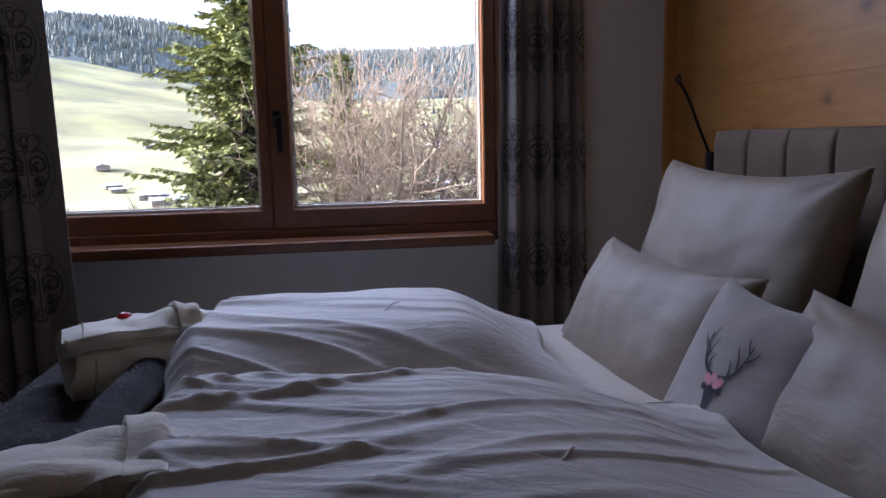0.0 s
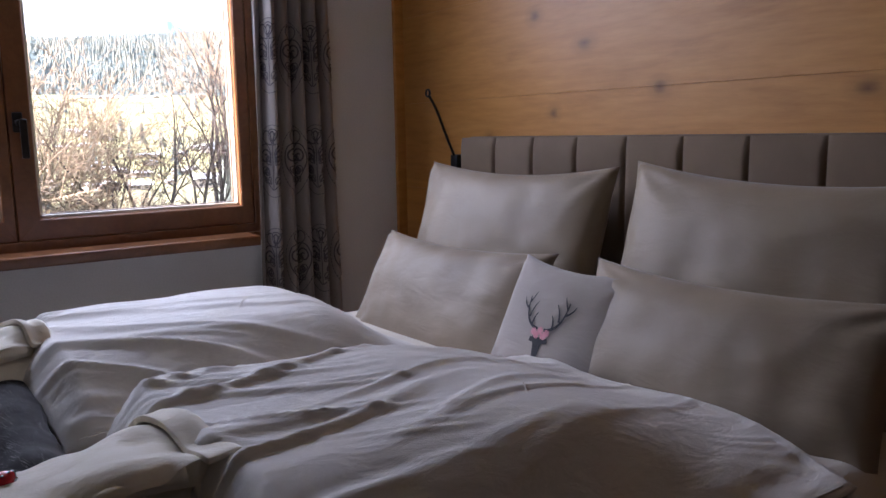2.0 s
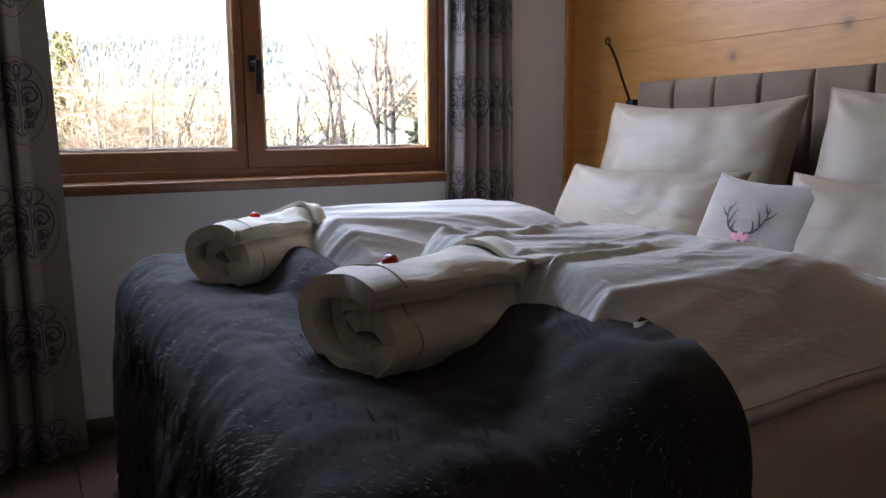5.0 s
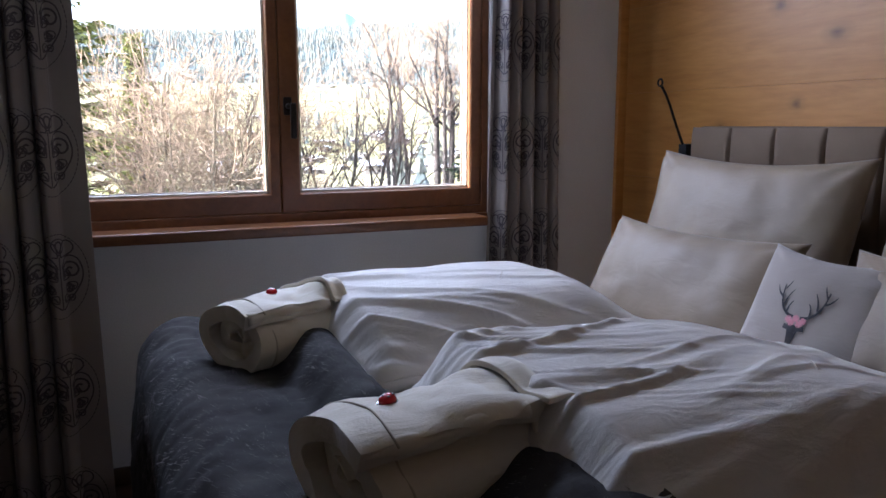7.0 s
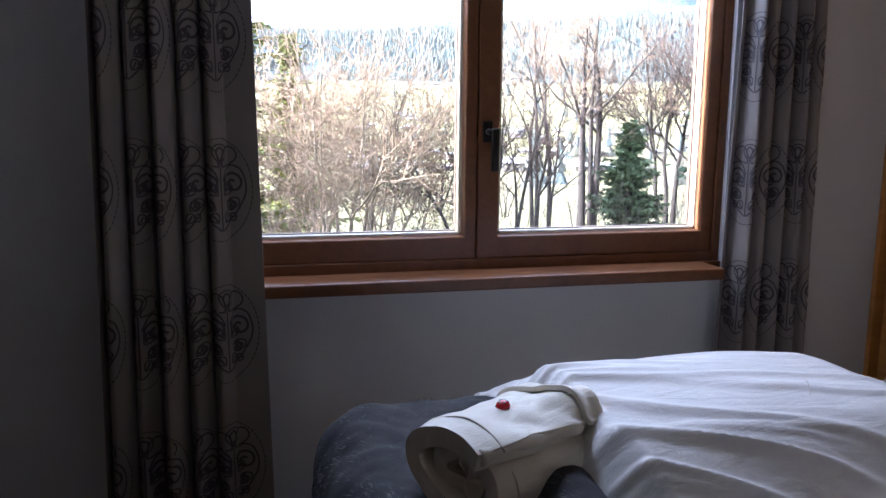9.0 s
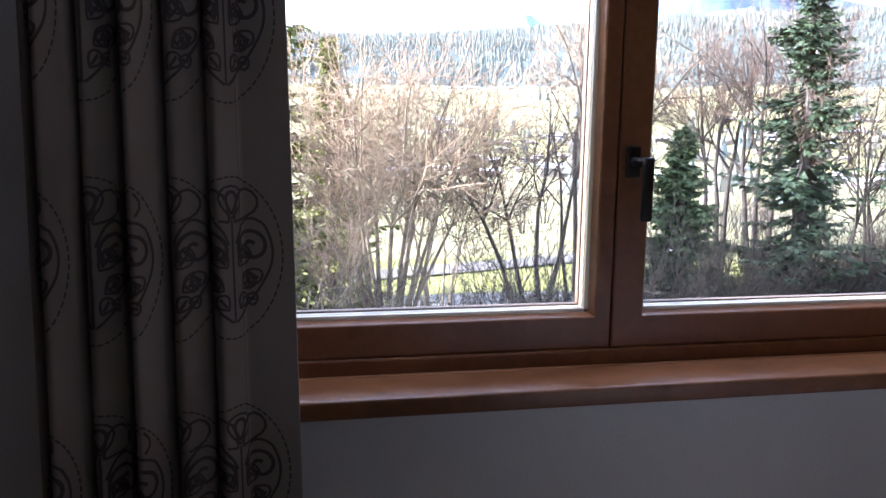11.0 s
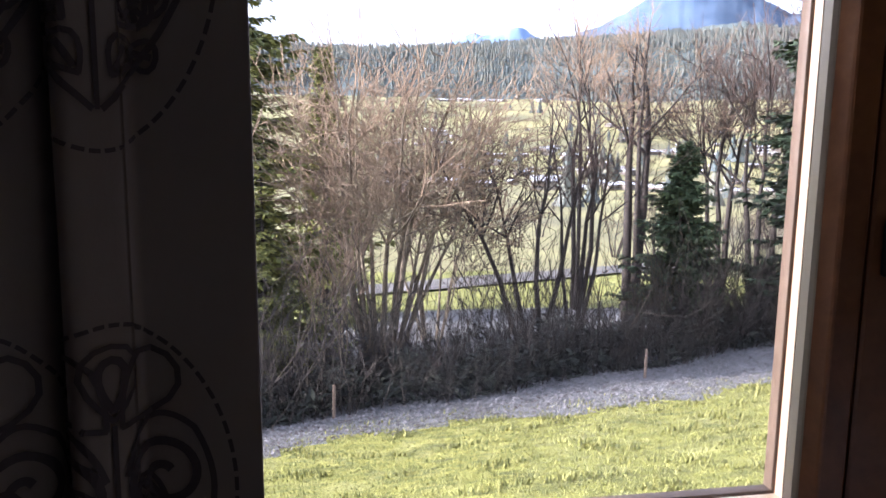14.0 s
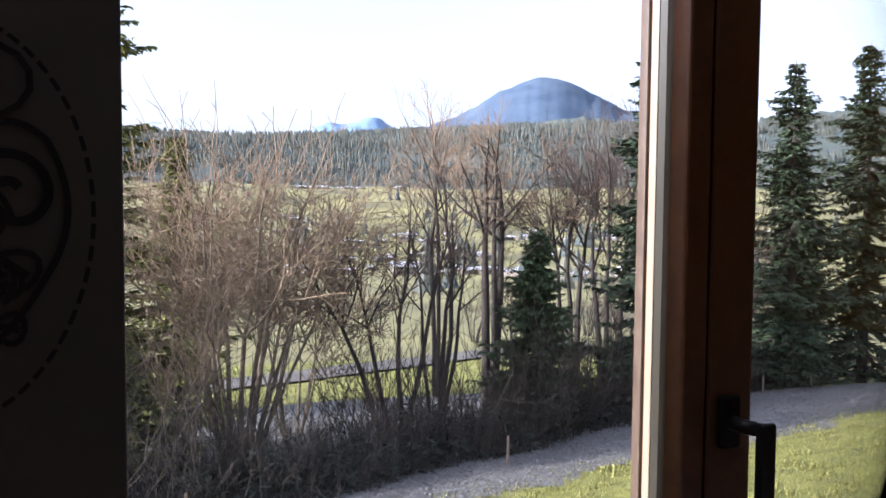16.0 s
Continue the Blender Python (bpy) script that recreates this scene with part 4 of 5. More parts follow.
M_RENDER = varied("cream_house_wall", (0.16, 0.135, 0.115), (0.28, 0.245, 0.21), 0.2, 0.9, fine=2)


# Far slopes, with the distance haze mixed into their colour.
def hazed_slope(name, dark, light, scale):
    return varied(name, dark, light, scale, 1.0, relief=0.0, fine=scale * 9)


M_MOUNT = hazed_slope("hazy_blue_mountain", (0.035, 0.065, 0.115), (0.105, 0.15, 0.215), 0.009)
M_MOUNT2 = hazed_slope("haze_paled_mountain", (0.15, 0.24, 0.40), (0.21, 0.31, 0.47), 0.002)
# Ground of the far woods, lightened by the same painted haze.
M_HILL = hazed_slope("hazed_wooded_hill", (0.070, 0.094, 0.088), (0.096, 0.116, 0.098), 0.012)

# ---- ground: one sheet, lawn falling from the house, then the valley and its far side ----
PROF = [(0, -1.9), (12, -3.82), (20, -5.1), (27, -6.2), (40, -6.9), (60, -7.3), (95, -8.6), (250, -14), (420, -4), (520, 6), (700, 26), (900, 44), (1000, 54), (1300, 126), (1700, 182), (2200, 180), (6000, 180)]
PR, PZ = [a for a, b in PROF], [b for a, b in PROF]


def ground_z(x, y):
    r = math.hypot(x, y)
    plane = -1.9 - 0.16 * y + 0.05 * x
    d = max(0.0, y) if y < 12 else lerp(y, r, smooth(12, 60, y))
    z = float(np.interp(d, PR, PZ)) + 0.05 * max(-12, min(26, x)) * smooth(70, 24, r)
    if y < 0:
        z = max(plane, -2.6) if y > -8 else -0.6
        z = min(z, -0.75)
    z += 0.05 * fnoise(x * 0.5, y * 0.5, 1) * smooth(2, 8, r) + 0.012 * fnoise(x * 3, y * 3, 4) * smooth(60, 20, r)
    z += smooth(60, 400, r) * 5 * fnoise(x / 90, y / 90, 2)
    if x > 100 and r > 850:
        z += smooth(850, 1500, r) * smooth(100, 900, x) * 36
    if x < 0 and r > 120:
        z += smooth(120, 900, r) * smooth(0, -400, x) * 60
    return z


so = Soup()
RAD = [0.0] + [1.2 * 1.043 ** k for k in range(206)]
NA = 288
verts = []
for r in RAD:
    for k in range(NA):
        a = 2 * math.pi * k / NA
        x, y = r * math.sin(a), r * math.cos(a)
        verts.append((x, y, ground_z(x, y)))
so.add(verts, [(i * NA + k, i * NA + (k + 1) % NA, (i + 1) * NA + (k + 1) % NA, (i + 1) * NA + k) for i in range(len(RAD) - 1) for k in range(NA)])
gm = so.mesh("ground", True)
for m in (M_GRASS, M_VALLEY, M_LITTER, M_HILL):
    gm.materials.append(m)


def row_y(x):
    """The line along which the wood begins at the foot of the lawn."""
    q = max(-3.0, x + 1.4)
    return 13.9 + 0.2 * q + 0.008 * q * abs(q) + 0.2 * math.sin(x * 1.3)


def lawn_y(x):
    """The line at which the green lawn gives way to frosted leaf litter."""
    return 12.3 + 0.10 * x + 0.3 * math.sin(x * 0.8) + 0.18 * math.sin(x * 2.3 + 1)


for p in gm.polygons:
    x, y, z = p.center
    r = math.hypot(x, y)
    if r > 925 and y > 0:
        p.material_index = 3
    elif r > 46:
        p.material_index = 1
    elif y > lawn_y(x) and y > 8 and r < 34:
        p.material_index = 2
tagged(new("ground", gm), "sloping sunlit lawn with frosted leaf litter, falling to the valley", "ground", kind="structure")

# grass blades and fallen leaves near enough to be told apart
rng = np.random.default_rng(11)
gr = Soup()
for _ in range(60000):
    a, q = rng.random(2)
    y = 5.5 + 10 * a ** 0.8
    x = lerp(-6, 4 + y * 1.0, q)
    if y > lawn_y(x) + 1.3 * rng.random() ** 2:
        continue
    z = ground_z(x, y)
    tuft = smooth(0.12, 0.42, fnoise(x * 1.1, y * 2.6, 8))
    h, an = (0.02 + 0.03 * rng.random()) * (1 + 1.6 * tuft), rng.random() * 6.28
    w = 0.006 + 0.008 * rng.random() + 0.006 * tuft
    c, sn = math.cos(an), math.sin(an)
    gr.add([(x - c * w, y - sn * w, z), (x + c * w, y + sn * w, z), (x + h * 0.5 * sn, y - h * 0.5 * c, z + h)], [(0, 1, 2)])
M_BLADE = needle("grass_blades", (0.085, 0.095, 0.02), (0.30, 0.28, 0.07))
tagged(part("grass", gr, M_BLADE), "short sunlit meadow grass", "grass", kind="stuff")
lf = Soup()
for _ in range(26000):
    a, q = rng.random(2)
    x = lerp(-6, 24, q)
    y = lerp(lawn_y(x) - 0.2, row_y(x) + 3, a)
    z = ground_z(x, y) + 0.01
    an, w = rng.random() * 6.28, 0.016 + 0.022 * rng.random()
    c, sn = math.cos(an) * w, math.sin(an) * w
    lf.add([(x - c, y - sn, z), (x + sn, y - c, z + 0.02 * rng.random()), (x + c, y + sn, z + 0.02), (x - sn, y + c, z + 0.03 * rng.random())], [(0, 1, 2, 3)])
M_LEAF = needle("fallen_leaves", (0.05, 0.037, 0.027), (0.26, 0.245, 0.24))
tagged(part("leaf_litter", lf, M_LEAF), "fallen leaves touched by frost under the trees", "leaves", kind="stuff")


# ---- trees ----
def bare_tree(name, base, height, stems, side, lean, seed, bark, twigs, label, thick=0.11, depth=6, fan=0.35, clear=0.3, twig=0.0075):
    """Leafless tree or clump: each limb runs on as a leader and forks off one or two side limbs, down to fine twigs."""
    rd = random.Random(seed)
    root = thing(name, base, label, "tree", "bare trees below the lawn")
    limbs, fine = Soup(), Soup()

    def turn(d, angle):
        across = d.orthogonal().normalized()
        across.rotate(Matrix.Rotation(rd.uniform(0, 6.283), 3, d))
        return (d * math.cos(angle) + across * math.sin(angle)).normalized()

    def limb(p, d, length, r, left, total):
        pts, n = [p], 3
        for i in range(n):
            d = turn(d, abs(rd.gauss(0, 0.07)))
            d = (d + Vector((0, 0, 0.015))).normalized()
            pts.append(pts[-1] + d * length / n)
        r2 = max(twig, r * 0.74)
        (limbs if left > 2 else fine).tube(pts, [lerp(r, r2, i / n) for i in range(n + 1)], 6 if left > 4 else 4 if left > 2 else 3, False)
        if left == 0:
            return
        limb(pts[-1], turn(d, rd.uniform(0.04, 0.20)), length * rd.uniform(0.74, 0.86), r2, left - 1, total)
        forks = rd.choice((1, 1, 2)) if left < 3 else rd.choice((1, 2, 2))
        for _ in range(forks):
            q = pts[rd.choice((1, 2, 3))] if left < total else pts[-1]
            sd = turn(d, rd.uniform(0.65, 1.15) * side)
            sd = (sd + Vector((0, 0, 0.03))).normalized()
            limb(q, sd, length * rd.uniform(0.55, 0.85), max(twig, r2 * 0.66), left - 1, total)
    for k in range(stems):
        a = 2 * math.pi * k / stems + rd.uniform(-0.5, 0.5)
        tilt = fan * math.sqrt(rd.uniform(0.03, 1.0)) if stems > 1 else 0.03
        d = Vector((math.cos(a) * tilt + lean[0], math.sin(a) * tilt * 0.8 + lean[1], 1)).normalized()
        h = height * rd.uniform(0.72, 1.0) * (1 - 0.12 * (tilt / max(fan, 0.01)) ** 2)
        foot = Vector(base) + Vector((math.cos(a) * 0.1, math.sin(a) * 0.1, -0.15)) * min(3, stems ** 0.5)
        top = foot + d * h * clear
        r = thick * rd.uniform(0.7, 1.1)
        mid = foot.lerp(top, 0.5) + Vector((rd.gauss(0, 0.05), rd.gauss(0, 0.05), 0)) * h * clear * 0.5
        limbs.tube([foot, mid, top], [r * 1.25, r * 1.08, r], 7, False)
        unit = sum(0.80 ** i for i in range(depth + 1))
        limb(top, d, h * (1 - clear) / unit, r * 0.95, depth, depth)
    part("trunk", limbs.mesh("trunk", True), bark, root)
    part("crown", fine, twigs, root, "fine leafless twigs")
    return root


def conifer(name, base, height, width, seed, material, label, sprays=1.0, droop=0.25, bare=0.06, gap=1.0):
    """Spruce: tapered trunk, whorls of drooping boughs, each set with needle sprays."""
    rd = random.Random(seed)
    root = thing(name, base, label, "tree", "conifers below the lawn")
    trunk, green = Soup(), Soup()
    b = Vector(base) - Vector((0, 0, 0.15))
    trunk.tube([b, b + Vector((0.05, 0.02, height * 0.5)), b + Vector((0.0, 0.0, height))], [height * 0.017, height * 0.010, 0.01], 7, False)
    z = bare * height
    while z < height * 0.985:
        f = z / height
        reach = width / 2 * (1 - f) ** 0.72 * (0.75 + 0.25 * math.sin(f * 37 + seed)) + 0.10
        for k in range(9):
            az = rd.uniform(0, 6.283)
            ln = reach * rd.uniform(0.6, 1.15)
            d = Vector((math.cos(az), math.sin(az), 0))
            tip_z = -droop * ln + 0.22 * ln * (f > 0.8)
            p0 = b + Vector((0, 0, z + rd.uniform(-0.15, 0.15)))
            mid = p0 + d * ln * 0.55 + Vector((0, 0, tip_z * 0.8))
            end = p0 + d * ln + Vector((0, 0, tip_z * 0.75 + 0.06 * ln))
            trunk.tube([p0, mid, end], [0.02 + 0.012 * ln, 0.014, 0.005], 3, False)
            side = Vector((-d.y, d.x, 0))
            for _ in range(int(30 * sprays * (0.35 + ln / 1.6))):
                t = rd.uniform(0.12, 1.0)
                q = p0.lerp(mid, t / 0.55) if t < 0.55 else mid.lerp(end, (t - 0.55) / 0.45)
                sl = rd.uniform(0.22, 0.46) * (0.6 + 0.5 * ln / (1 + 0.4 * ln)) * (1.15 - 0.6 * t)
                sg = rd.choice((-1, 1))
                sd = (d * rd.uniform(0.3, 1.0) + side * sg * rd.uniform(0.3, 1.0) + Vector((0, 0, rd.uniform(-0.75, 0.15)))).normalized()
                wv = sd.cross(Vector((rd.gauss(0, 0.5), rd.gauss(0, 0.5), 1))).normalized() * sl * rd.uniform(0.14, 0.24)
                e = q + sd * sl
                m2 = q + sd * sl * 0.45
                green.add([q, m2 + wv, e, m2 - wv], [(0, 1, 2, 3)])
        z += (0.20 + 0.022 * height * (1 - f)) * gap
    part("trunk", trunk, M_BARK2, root)
    part("crown", green, material, root, "needled boughs")
    return root


def at(x, y, dz=0.0):
    return (x, y, ground_z(x, y) + dz)


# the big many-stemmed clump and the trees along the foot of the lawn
bare_tree("bare_clump", at(1.9, 20.2), 11.8, 15, 0.92, (0.0, 0), 21, M_BARK_LIT, M_TWIG, "tall leafless many-stemmed clump, sunlit ochre twigs", 0.075, 6, 0.36, 0.22, 0.0095)
bare_tree("bare_clump", at(4.6, 26.5), 9.4, 8, 0.7, (0.0, 0), 22, M_BARK_LIT, M_TWIG2, "leafless many-stemmed clump, brown twigs", 0.05, 6, 0.42, 0.14)
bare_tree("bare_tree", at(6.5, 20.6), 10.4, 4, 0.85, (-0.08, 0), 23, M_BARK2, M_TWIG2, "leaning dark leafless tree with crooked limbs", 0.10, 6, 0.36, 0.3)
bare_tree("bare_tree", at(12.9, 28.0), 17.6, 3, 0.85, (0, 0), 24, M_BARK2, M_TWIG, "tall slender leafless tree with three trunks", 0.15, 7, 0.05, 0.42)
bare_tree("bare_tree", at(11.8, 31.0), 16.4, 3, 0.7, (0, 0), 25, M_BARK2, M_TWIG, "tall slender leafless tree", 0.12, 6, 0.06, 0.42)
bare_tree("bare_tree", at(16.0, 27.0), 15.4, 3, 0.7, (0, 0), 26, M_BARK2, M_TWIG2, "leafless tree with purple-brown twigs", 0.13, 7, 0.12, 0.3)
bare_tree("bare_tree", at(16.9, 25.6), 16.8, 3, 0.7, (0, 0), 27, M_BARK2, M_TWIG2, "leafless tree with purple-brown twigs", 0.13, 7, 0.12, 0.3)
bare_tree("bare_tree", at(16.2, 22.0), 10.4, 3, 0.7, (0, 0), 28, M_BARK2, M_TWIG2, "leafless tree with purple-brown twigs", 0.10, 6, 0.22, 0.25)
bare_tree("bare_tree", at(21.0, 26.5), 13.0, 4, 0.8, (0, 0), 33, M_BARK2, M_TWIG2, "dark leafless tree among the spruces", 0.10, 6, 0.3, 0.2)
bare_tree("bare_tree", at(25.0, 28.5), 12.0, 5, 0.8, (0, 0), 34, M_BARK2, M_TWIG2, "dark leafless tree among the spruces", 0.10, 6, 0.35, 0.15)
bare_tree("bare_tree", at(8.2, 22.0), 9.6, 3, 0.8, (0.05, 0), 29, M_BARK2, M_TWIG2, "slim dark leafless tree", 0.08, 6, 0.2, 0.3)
bare_tree("sapling", at(0.42, 17.4), 6.2, 5, 0.55, (0, 0), 30, M_BARK_LIT, M_TWIG, "young leafless tree with pale upright twigs", 0.03, 5, 0.12, 0.2)
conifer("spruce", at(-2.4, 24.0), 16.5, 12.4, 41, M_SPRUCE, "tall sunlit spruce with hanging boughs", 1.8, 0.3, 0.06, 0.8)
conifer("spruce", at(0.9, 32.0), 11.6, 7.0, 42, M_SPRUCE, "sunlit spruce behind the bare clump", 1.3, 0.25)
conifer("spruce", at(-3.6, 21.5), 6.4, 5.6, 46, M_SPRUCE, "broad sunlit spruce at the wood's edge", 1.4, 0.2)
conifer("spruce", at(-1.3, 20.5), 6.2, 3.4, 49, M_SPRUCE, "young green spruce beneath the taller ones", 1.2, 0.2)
conifer("fir", at(11.8, 22.2), 6.5, 5.2, 43, M_YOUNG_FIR, "dark green young fir at the lawn's foot", 1.8, 0.12, 0.02, 0.55)
conifer("spruce", at(15.3, 20.9), 12.6, 6.6, 44, M_SPRUCE_SHADE, "spruce with shade put into its dark needles", 1.2, 0.32)
conifer("spruce", at(23.6, 23.0), 13.2, 8.6, 45, M_SPRUCE_SHADE, "spruce with shade put into its dark needles", 1.2, 0.3)
conifer("spruce", at(26.6, 25.8), 10.8, 8.0, 47, M_SPRUCE_SHADE, "spruce with shade put into its dark needles", 1.2, 0.3)
conifer("spruce", at(28.8, 24.0), 15.0, 10.0, 48, M_SPRUCE_SHADE, "spruce with shade put into its dark needles", 1.2, 0.3)

# Unseen spruces added to the west to throw shade on the wood's edge.
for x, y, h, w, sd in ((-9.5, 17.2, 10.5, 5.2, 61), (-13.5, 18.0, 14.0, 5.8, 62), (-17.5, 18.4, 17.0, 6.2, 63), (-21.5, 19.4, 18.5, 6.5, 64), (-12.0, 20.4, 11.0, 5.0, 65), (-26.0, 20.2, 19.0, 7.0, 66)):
    conifer("spruce", at(x, y), h, w, sd, M_SPRUCE, "tall unseen spruce added to shade the tree row", 0.8, 0.28)

# bare trees on the slope behind the first row
rd = random.Random(31)
far_bare = bare_tree("bare_tree", at(2.5, 44.0), 7.5, 4, 0.8, (0, 0), 32, M_BARK2, M_TWIG2, "brown leafless tree on the slope behind", 0.09, 5, 0.4, 0.18)
for _ in range(46):
    b = radians(rd.uniform(-20, 46))
    r = rd.uniform(48, 110)
    x, y = r * math.sin(b), r * math.cos(b)
    k = rd.uniform(0.55, 0.95)
    copy_thing(far_bare, Matrix.Translation(at(x, y)) @ Matrix.Rotation(rd.uniform(0, 6.28), 4, "Z") @ Matrix.Diagonal((k, k, k * rd.uniform(0.8, 1.1), 1)))

# undergrowth along the edge
rd = random.Random(77)
scrub = Soup()
for _ in range(3300):
    x = rd.uniform(-6, 36)
    y = row_y(x) - 0.1 + abs(rd.gauss(0, 3.0))
    z = ground_z(x, y)
    h = rd.uniform(0.6, 3.6) * rd.uniform(0.5, 1) * (1.0 + 0.9 * fnoise(x * 0.45, y * 0.3, 5))
    if h < 0.35:
        continue
    p = Vector((x, y, z))
    d = Vector((rd.gauss(0, 0.32), rd.gauss(0, 0.32), 1)).normalized()
    pts = [p]
    for i in range(4):
        d = (d + Vector((rd.gauss(0, 0.16), rd.gauss(0, 0.16), 0.0))).normalized()
        pts.append(pts[-1] + d * h / 4)
    scrub.tube(pts, [0.016, 0.013, 0.010, 0.007, 0.004], 3, False)
    for i in range(1, 5):
        for _ in range(2):
            e = (d + Vector((rd.gauss(0, 0.7), rd.gauss(0, 0.7), rd.gauss(0.2, 0.4)))).normalized()
            scrub.tube([pts[i], pts[i] + e * h * 0.16, pts[i] + e * h * 0.26 + Vector((0, 0, 0.05))], [0.008, 0.006, 0.004], 3, False)
tagged(part("scrub", scrub, M_SCRUB), "tangled leafless undergrowth at the wood's edge, shade in its dark colour", "undergrowth", kind="stuff")
low = Soup()
for _ in range(19000):
    x = rd.uniform(-6, 36)
    y = row_y(x) + 0.1 + abs(rd.gauss(0, 2.2))
    clump = 0.7 + 1.6 * fnoise(x * 0.7, y * 0.7, 9)
    z = ground_z(x, y) + rd.uniform(0, 1.0) * max(0.05, clump)
    a = rd.uniform(0, 6.28)
    w = rd.uniform(0.05, 0.13)
    d = Vector((math.cos(a), math.sin(a), rd.uniform(-0.4, 0.8))).normalized() * w * 1.6
    e = d.cross(Vector((rd.gauss(0, 1), rd.gauss(0, 1), 1))).normalized() * w * 0.4
    q = Vector((x, y, z))
    low.add([q - d, q + e, q + d, q - e], [(0, 1, 2, 3)])
# Bramble leaves take the same shade into their colour.
tagged(part("bramble", low, needle("shade_darkened_bramble", (0.008, 0.011, 0.008), (0.034, 0.036, 0.02))), "low brambles and ferns at the wood's edge, shade in their dark colour", "undergrowth", kind="stuff")


def fence_post(x, y, h, tilt, seed):
    rd2 = random.Random(seed)
    z = ground_z(x, y)
    so2 = Soup().tube([(x, y, z - 0.2), (x + tilt * 0.5, y, z + h * 0.5), (x + tilt, y, z + h), (x + tilt, y, z + h + 0.01)], [0.036, 0.034, 0.032, 0.02], 9)
    tagged(part("fence_post", so2.mesh("fence_post"), M_POST), "weathered round wooden fence post at the lawn's foot", "post", "fence posts")


for i, (x, y) in enumerate(((0.25, 14.25), (7.4, 15.35), (20.8, 21.4), (24.4, 22.6), (28.6, 24.2))):
    fence_post(x, y, 0.68, 0.02 * math.sin(i * 3), i)

# road and field strips beyond the trees
so = Soup().grid(60, 2, lambda u, v: (lerp(-10, 30, u), 37 + 3.2 * v + 10 * u * u, ground_z(lerp(-10, 30, u), 37 + 3.2 * v + 10 * u * u) + 0.12))
tagged(part("road", so, M_ROAD), "pale lane crossing the slope behind the trees", "road", kind="structure")


# ---- village, wood and mountains ----
def house_mesh():
    root = thing("house", (0, 0, 0), "small alpine house with a broad frosted roof", "house", "village houses")
    part("wall", Soup().box((-5, -4, -1.5), (5, 4, 5)).add([(-5, -4, 5), (-5, 4, 5), (-5, 0, 7), (5, -4, 5), (5, 4, 5), (5, 0, 7)], [(0, 2, 1), (3, 4, 5)]), M_RENDER, root)
    rf = Soup()
    for sg in (-1, 1):
        rf.add([(-6, 0, 7.25), (6, 0, 7.25), (6, sg * 5.4, 4.55), (-6, sg * 5.4, 4.55), (-6, 0, 7.0), (6, 0, 7.0), (6, sg * 5.4, 4.3), (-6, sg * 5.4, 4.3)],
               [(0, 1, 2, 3), (4, 7, 6, 5), (0, 3, 7, 4), (1, 5, 6, 2), (3, 2, 6, 7)])
    part("roof", rf, M_ROOF, root)
    for k, (wx, wz) in enumerate(((-3, 1), (0, 1), (3, 1), (-3, 3.5), (0, 3.5), (3, 3.5))):
        part("window", Soup().box((wx - 0.6, -4.06, wz - 0.7), (wx + 0.6, -4.0, wz + 0.7)), M_SEAL, root)
    part("chimney", Soup().box((2, 0.5, 6), (2.8, 1.3, 8)), M_RENDER, root)
    return root


h0 = house_mesh()
rd = random.Random(5)
spots = [(70, 205)]
for _ in range(130):
    r = rd.uniform(215, 540)
    a = radians(rd.uniform(6, 44))
    spots.append((r * math.sin(a), r * math.cos(a)))
for _ in range(9):
    r = rd.uniform(150, 420)
    a = radians(rd.uniform(-19, -5))
    spots.append((r * math.sin(a), r * math.cos(a)))
for _ in range(10):
    r = rd.uniform(820, 900)
    a = radians(rd.uniform(10, 19))
    spots.append((r * math.sin(a), r * math.cos(a)))
for i, (x, y) in enumerate(spots):
    sc = rd.uniform(0.45, 0.85) * (0.7 if y < 120 else 1.0) * (1.7 if y > 780 else 1)
    m = Matrix.Translation((x, y, ground_z(x, y) + 0.5)) @ Matrix.Rotation(rd.uniform(-0.6, 0.6) + (1.57 if rd.random() < 0.4 else 0), 4, "Z") @ Matrix.Diagonal((sc * 1.25, sc * 1.1, sc * 0.75, 1))
    if i == 0:
        h0.matrix_world = m
    else:
        copy_thing(h0, m)

wood = Soup()
rd = random.Random(9)


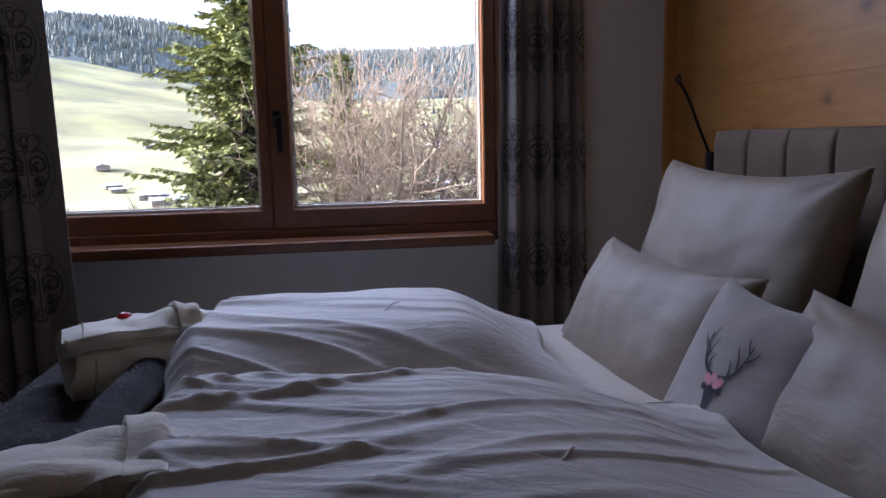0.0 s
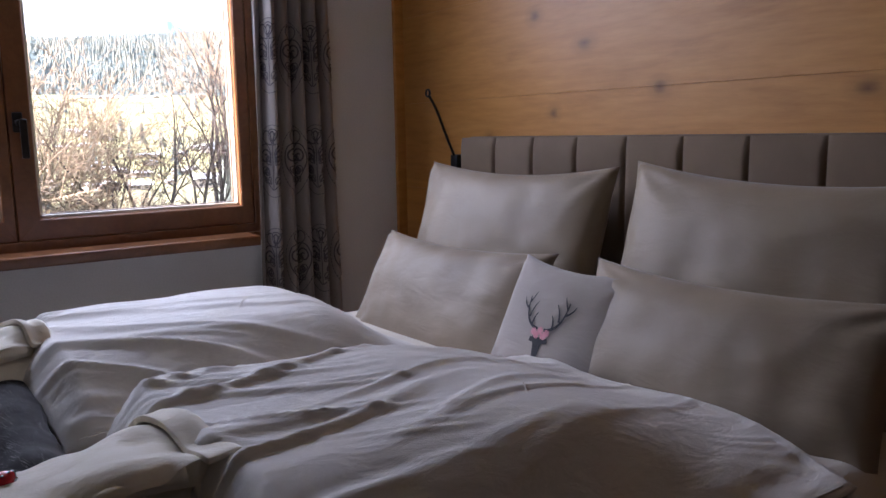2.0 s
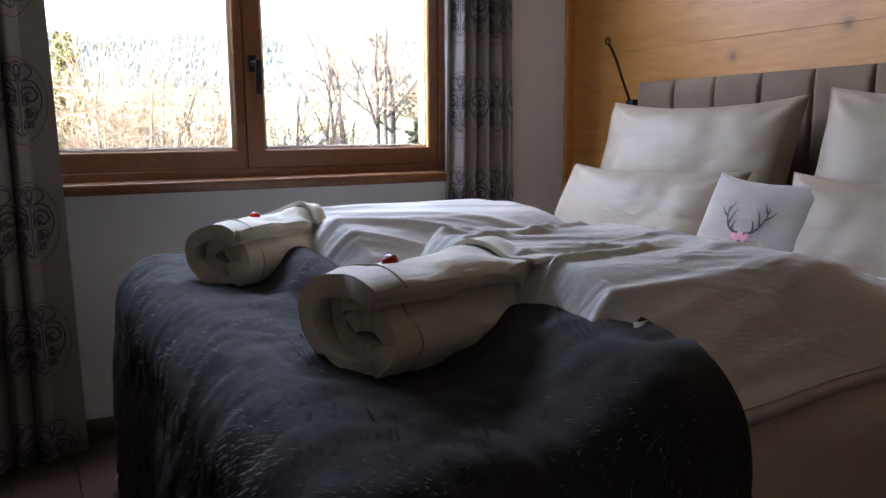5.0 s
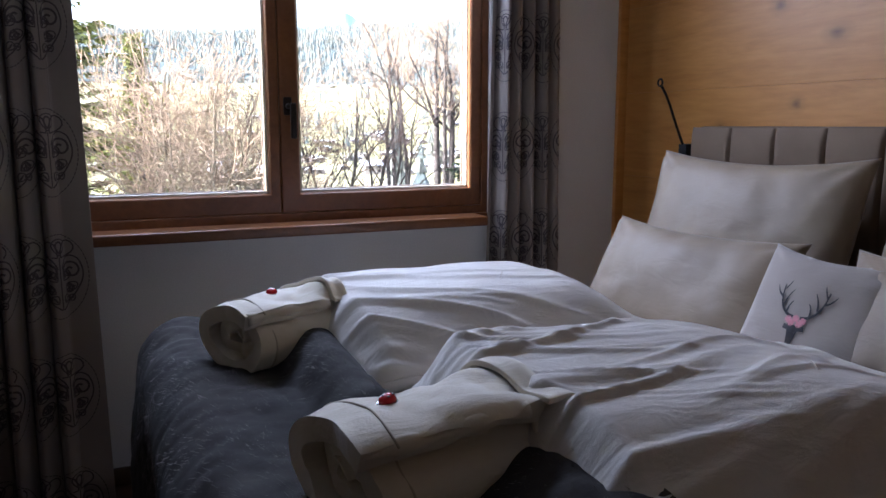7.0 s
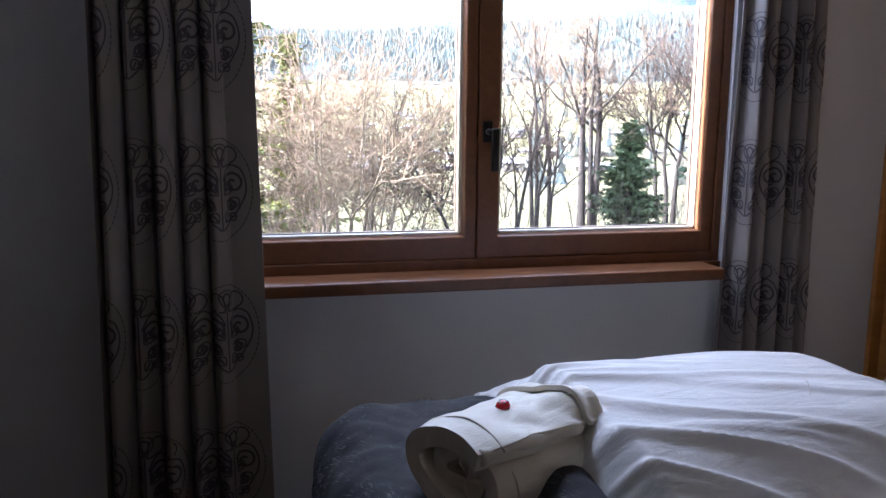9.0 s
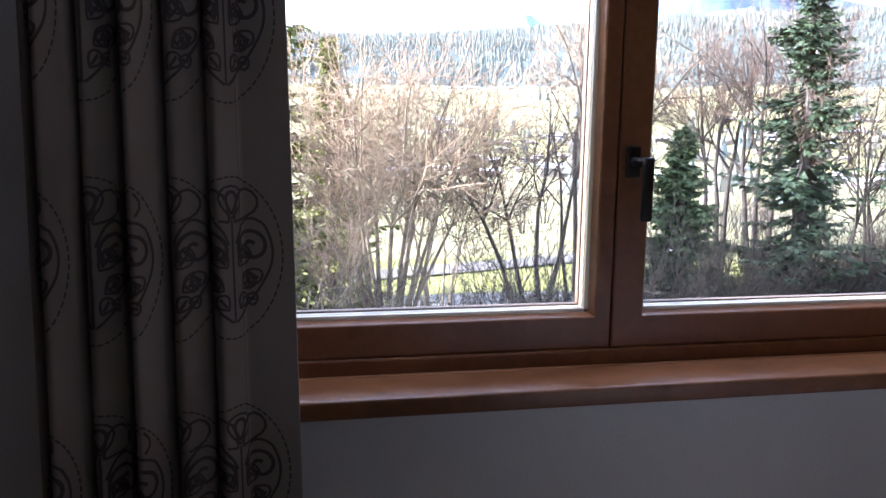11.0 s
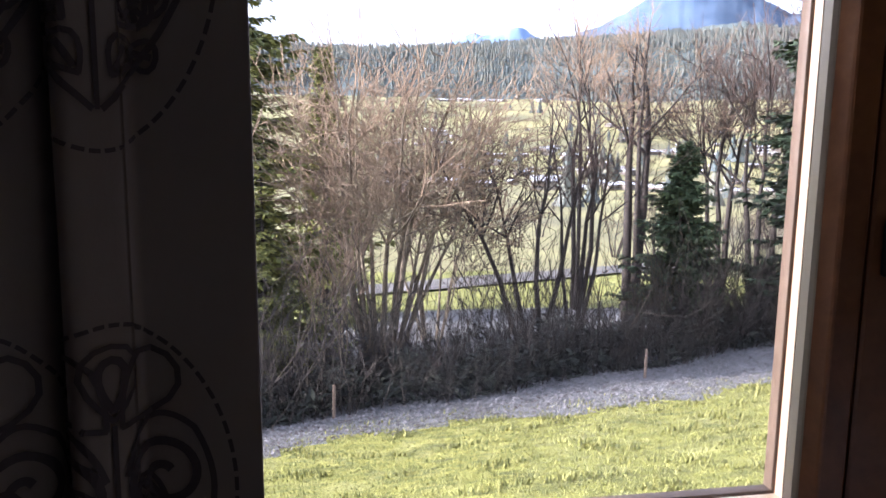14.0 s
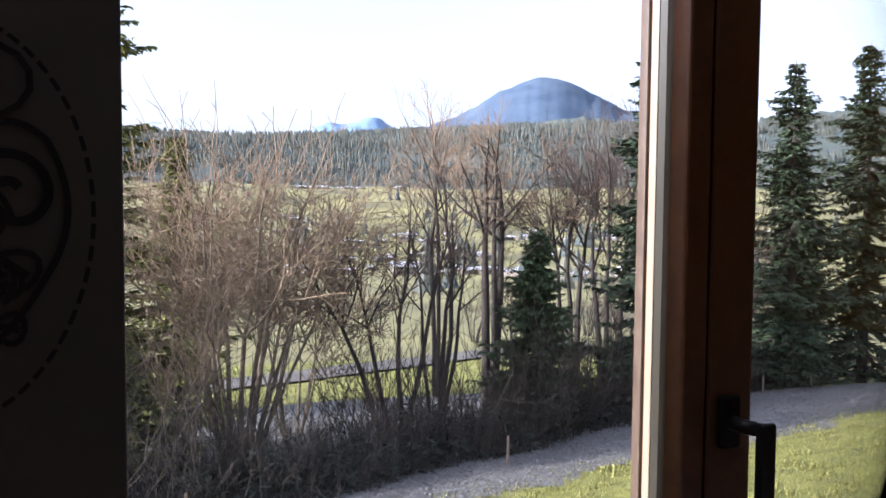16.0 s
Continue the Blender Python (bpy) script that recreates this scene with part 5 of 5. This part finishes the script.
def far_spruce(x, y, h):
    z = ground_z(x, y) - 1
    w = h * rd.uniform(0.2, 0.3)
    for k in range(3):
        b, t = z + h * (0.08 + 0.28 * k), z + h * (0.5 + 0.26 * k)
        rr = w * (1 - 0.27 * k)
        o = rd.uniform(0, 6)
        wood.add([(x + rr * math.cos(o + j * 1.2566) * rd.uniform(0.75, 1.2), y + rr * math.sin(o + j * 1.2566), b) for j in range(5)] + [(x, y, t)],
                 [(j, (j + 1) % 5, 5) for j in range(5)])


for _ in range(20000):
    a = radians(rd.uniform(-28, 62))
    r = 930 + 950 * rd.random() ** 0.8
    x, y = r * math.sin(a), r * math.cos(a)
    if fnoise(x / 130, y / 130, 3) > 0.36:
        continue
    far_spruce(x, y, 8 + 8 * rd.random() ** 1.6)
for _ in range(230):
    a = radians(rd.uniform(3, 55))
    r = rd.uniform(120, 800)
    x, y = r * math.sin(a), r * math.cos(a)
    if fnoise(x / 60, y / 60, 7) > 0.02:
        far_spruce(x, y, rd.uniform(7, 14))
tagged(part("far_wood", wood, M_WOOD_FAR), "spruce woods on the far side of the valley, haze in their colour", "woods", kind="stuff")


def ridge(name, material, dist, peaks, base, label, depth, rough):
    """A far mountain range as a swelling sheet; peaks: bearing in degrees, height, half-width in degrees."""
    def pt(u, v):
        a = lerp(-75, 100, u)
        h = base
        for pa, ph, pw in peaks:
            h = max(h, base + (ph - base) / (1 + (abs(a - pa) / pw) ** 2))
        h += rough * fnoise(a * 0.55, v * 2, dist / 900) + rough * 0.4 * fnoise(a * 2.1, v * 5, 4) + rough * 0.10 * fnoise(a * 5.5, v * 14, 7)
        r = dist + depth * (v - 1)
        z = lerp(40, h, math.sin(v * math.pi / 2) ** 1.1)
        return (r * math.sin(radians(a)), r * math.cos(radians(a)), z)
    tagged(part(name, Soup().grid(900, 48, pt).mesh(name, True), material), label, "mountain", kind="structure")


ridge("backdrop_hill", M_HILL, 2300, [(8, 170, 16), (20, 250, 14), (32, 300, 14), (52, 320, 16), (-28, 270, 16)], 120, "wooded foothills beyond the valley, haze in their colour", 900, 22)
ridge("backdrop_mountain", M_MOUNT, 3500, [(28.8, 650, 7.5), (24.2, 455, 6), (20, 430, 9), (35, 510, 8), (55, 500, 12), (-30, 430, 12)], 260, "mountain with a bare summit, blue haze in its colour", 900, 13)
ridge("backdrop_range", M_MOUNT2, 4900, [(15.5, 655, 4.5), (5, 500, 5), (-8, 560, 9), (-25, 640, 10), (45, 520, 14)], 430, "far mountain range, paled by haze in its colour", 600, 40)
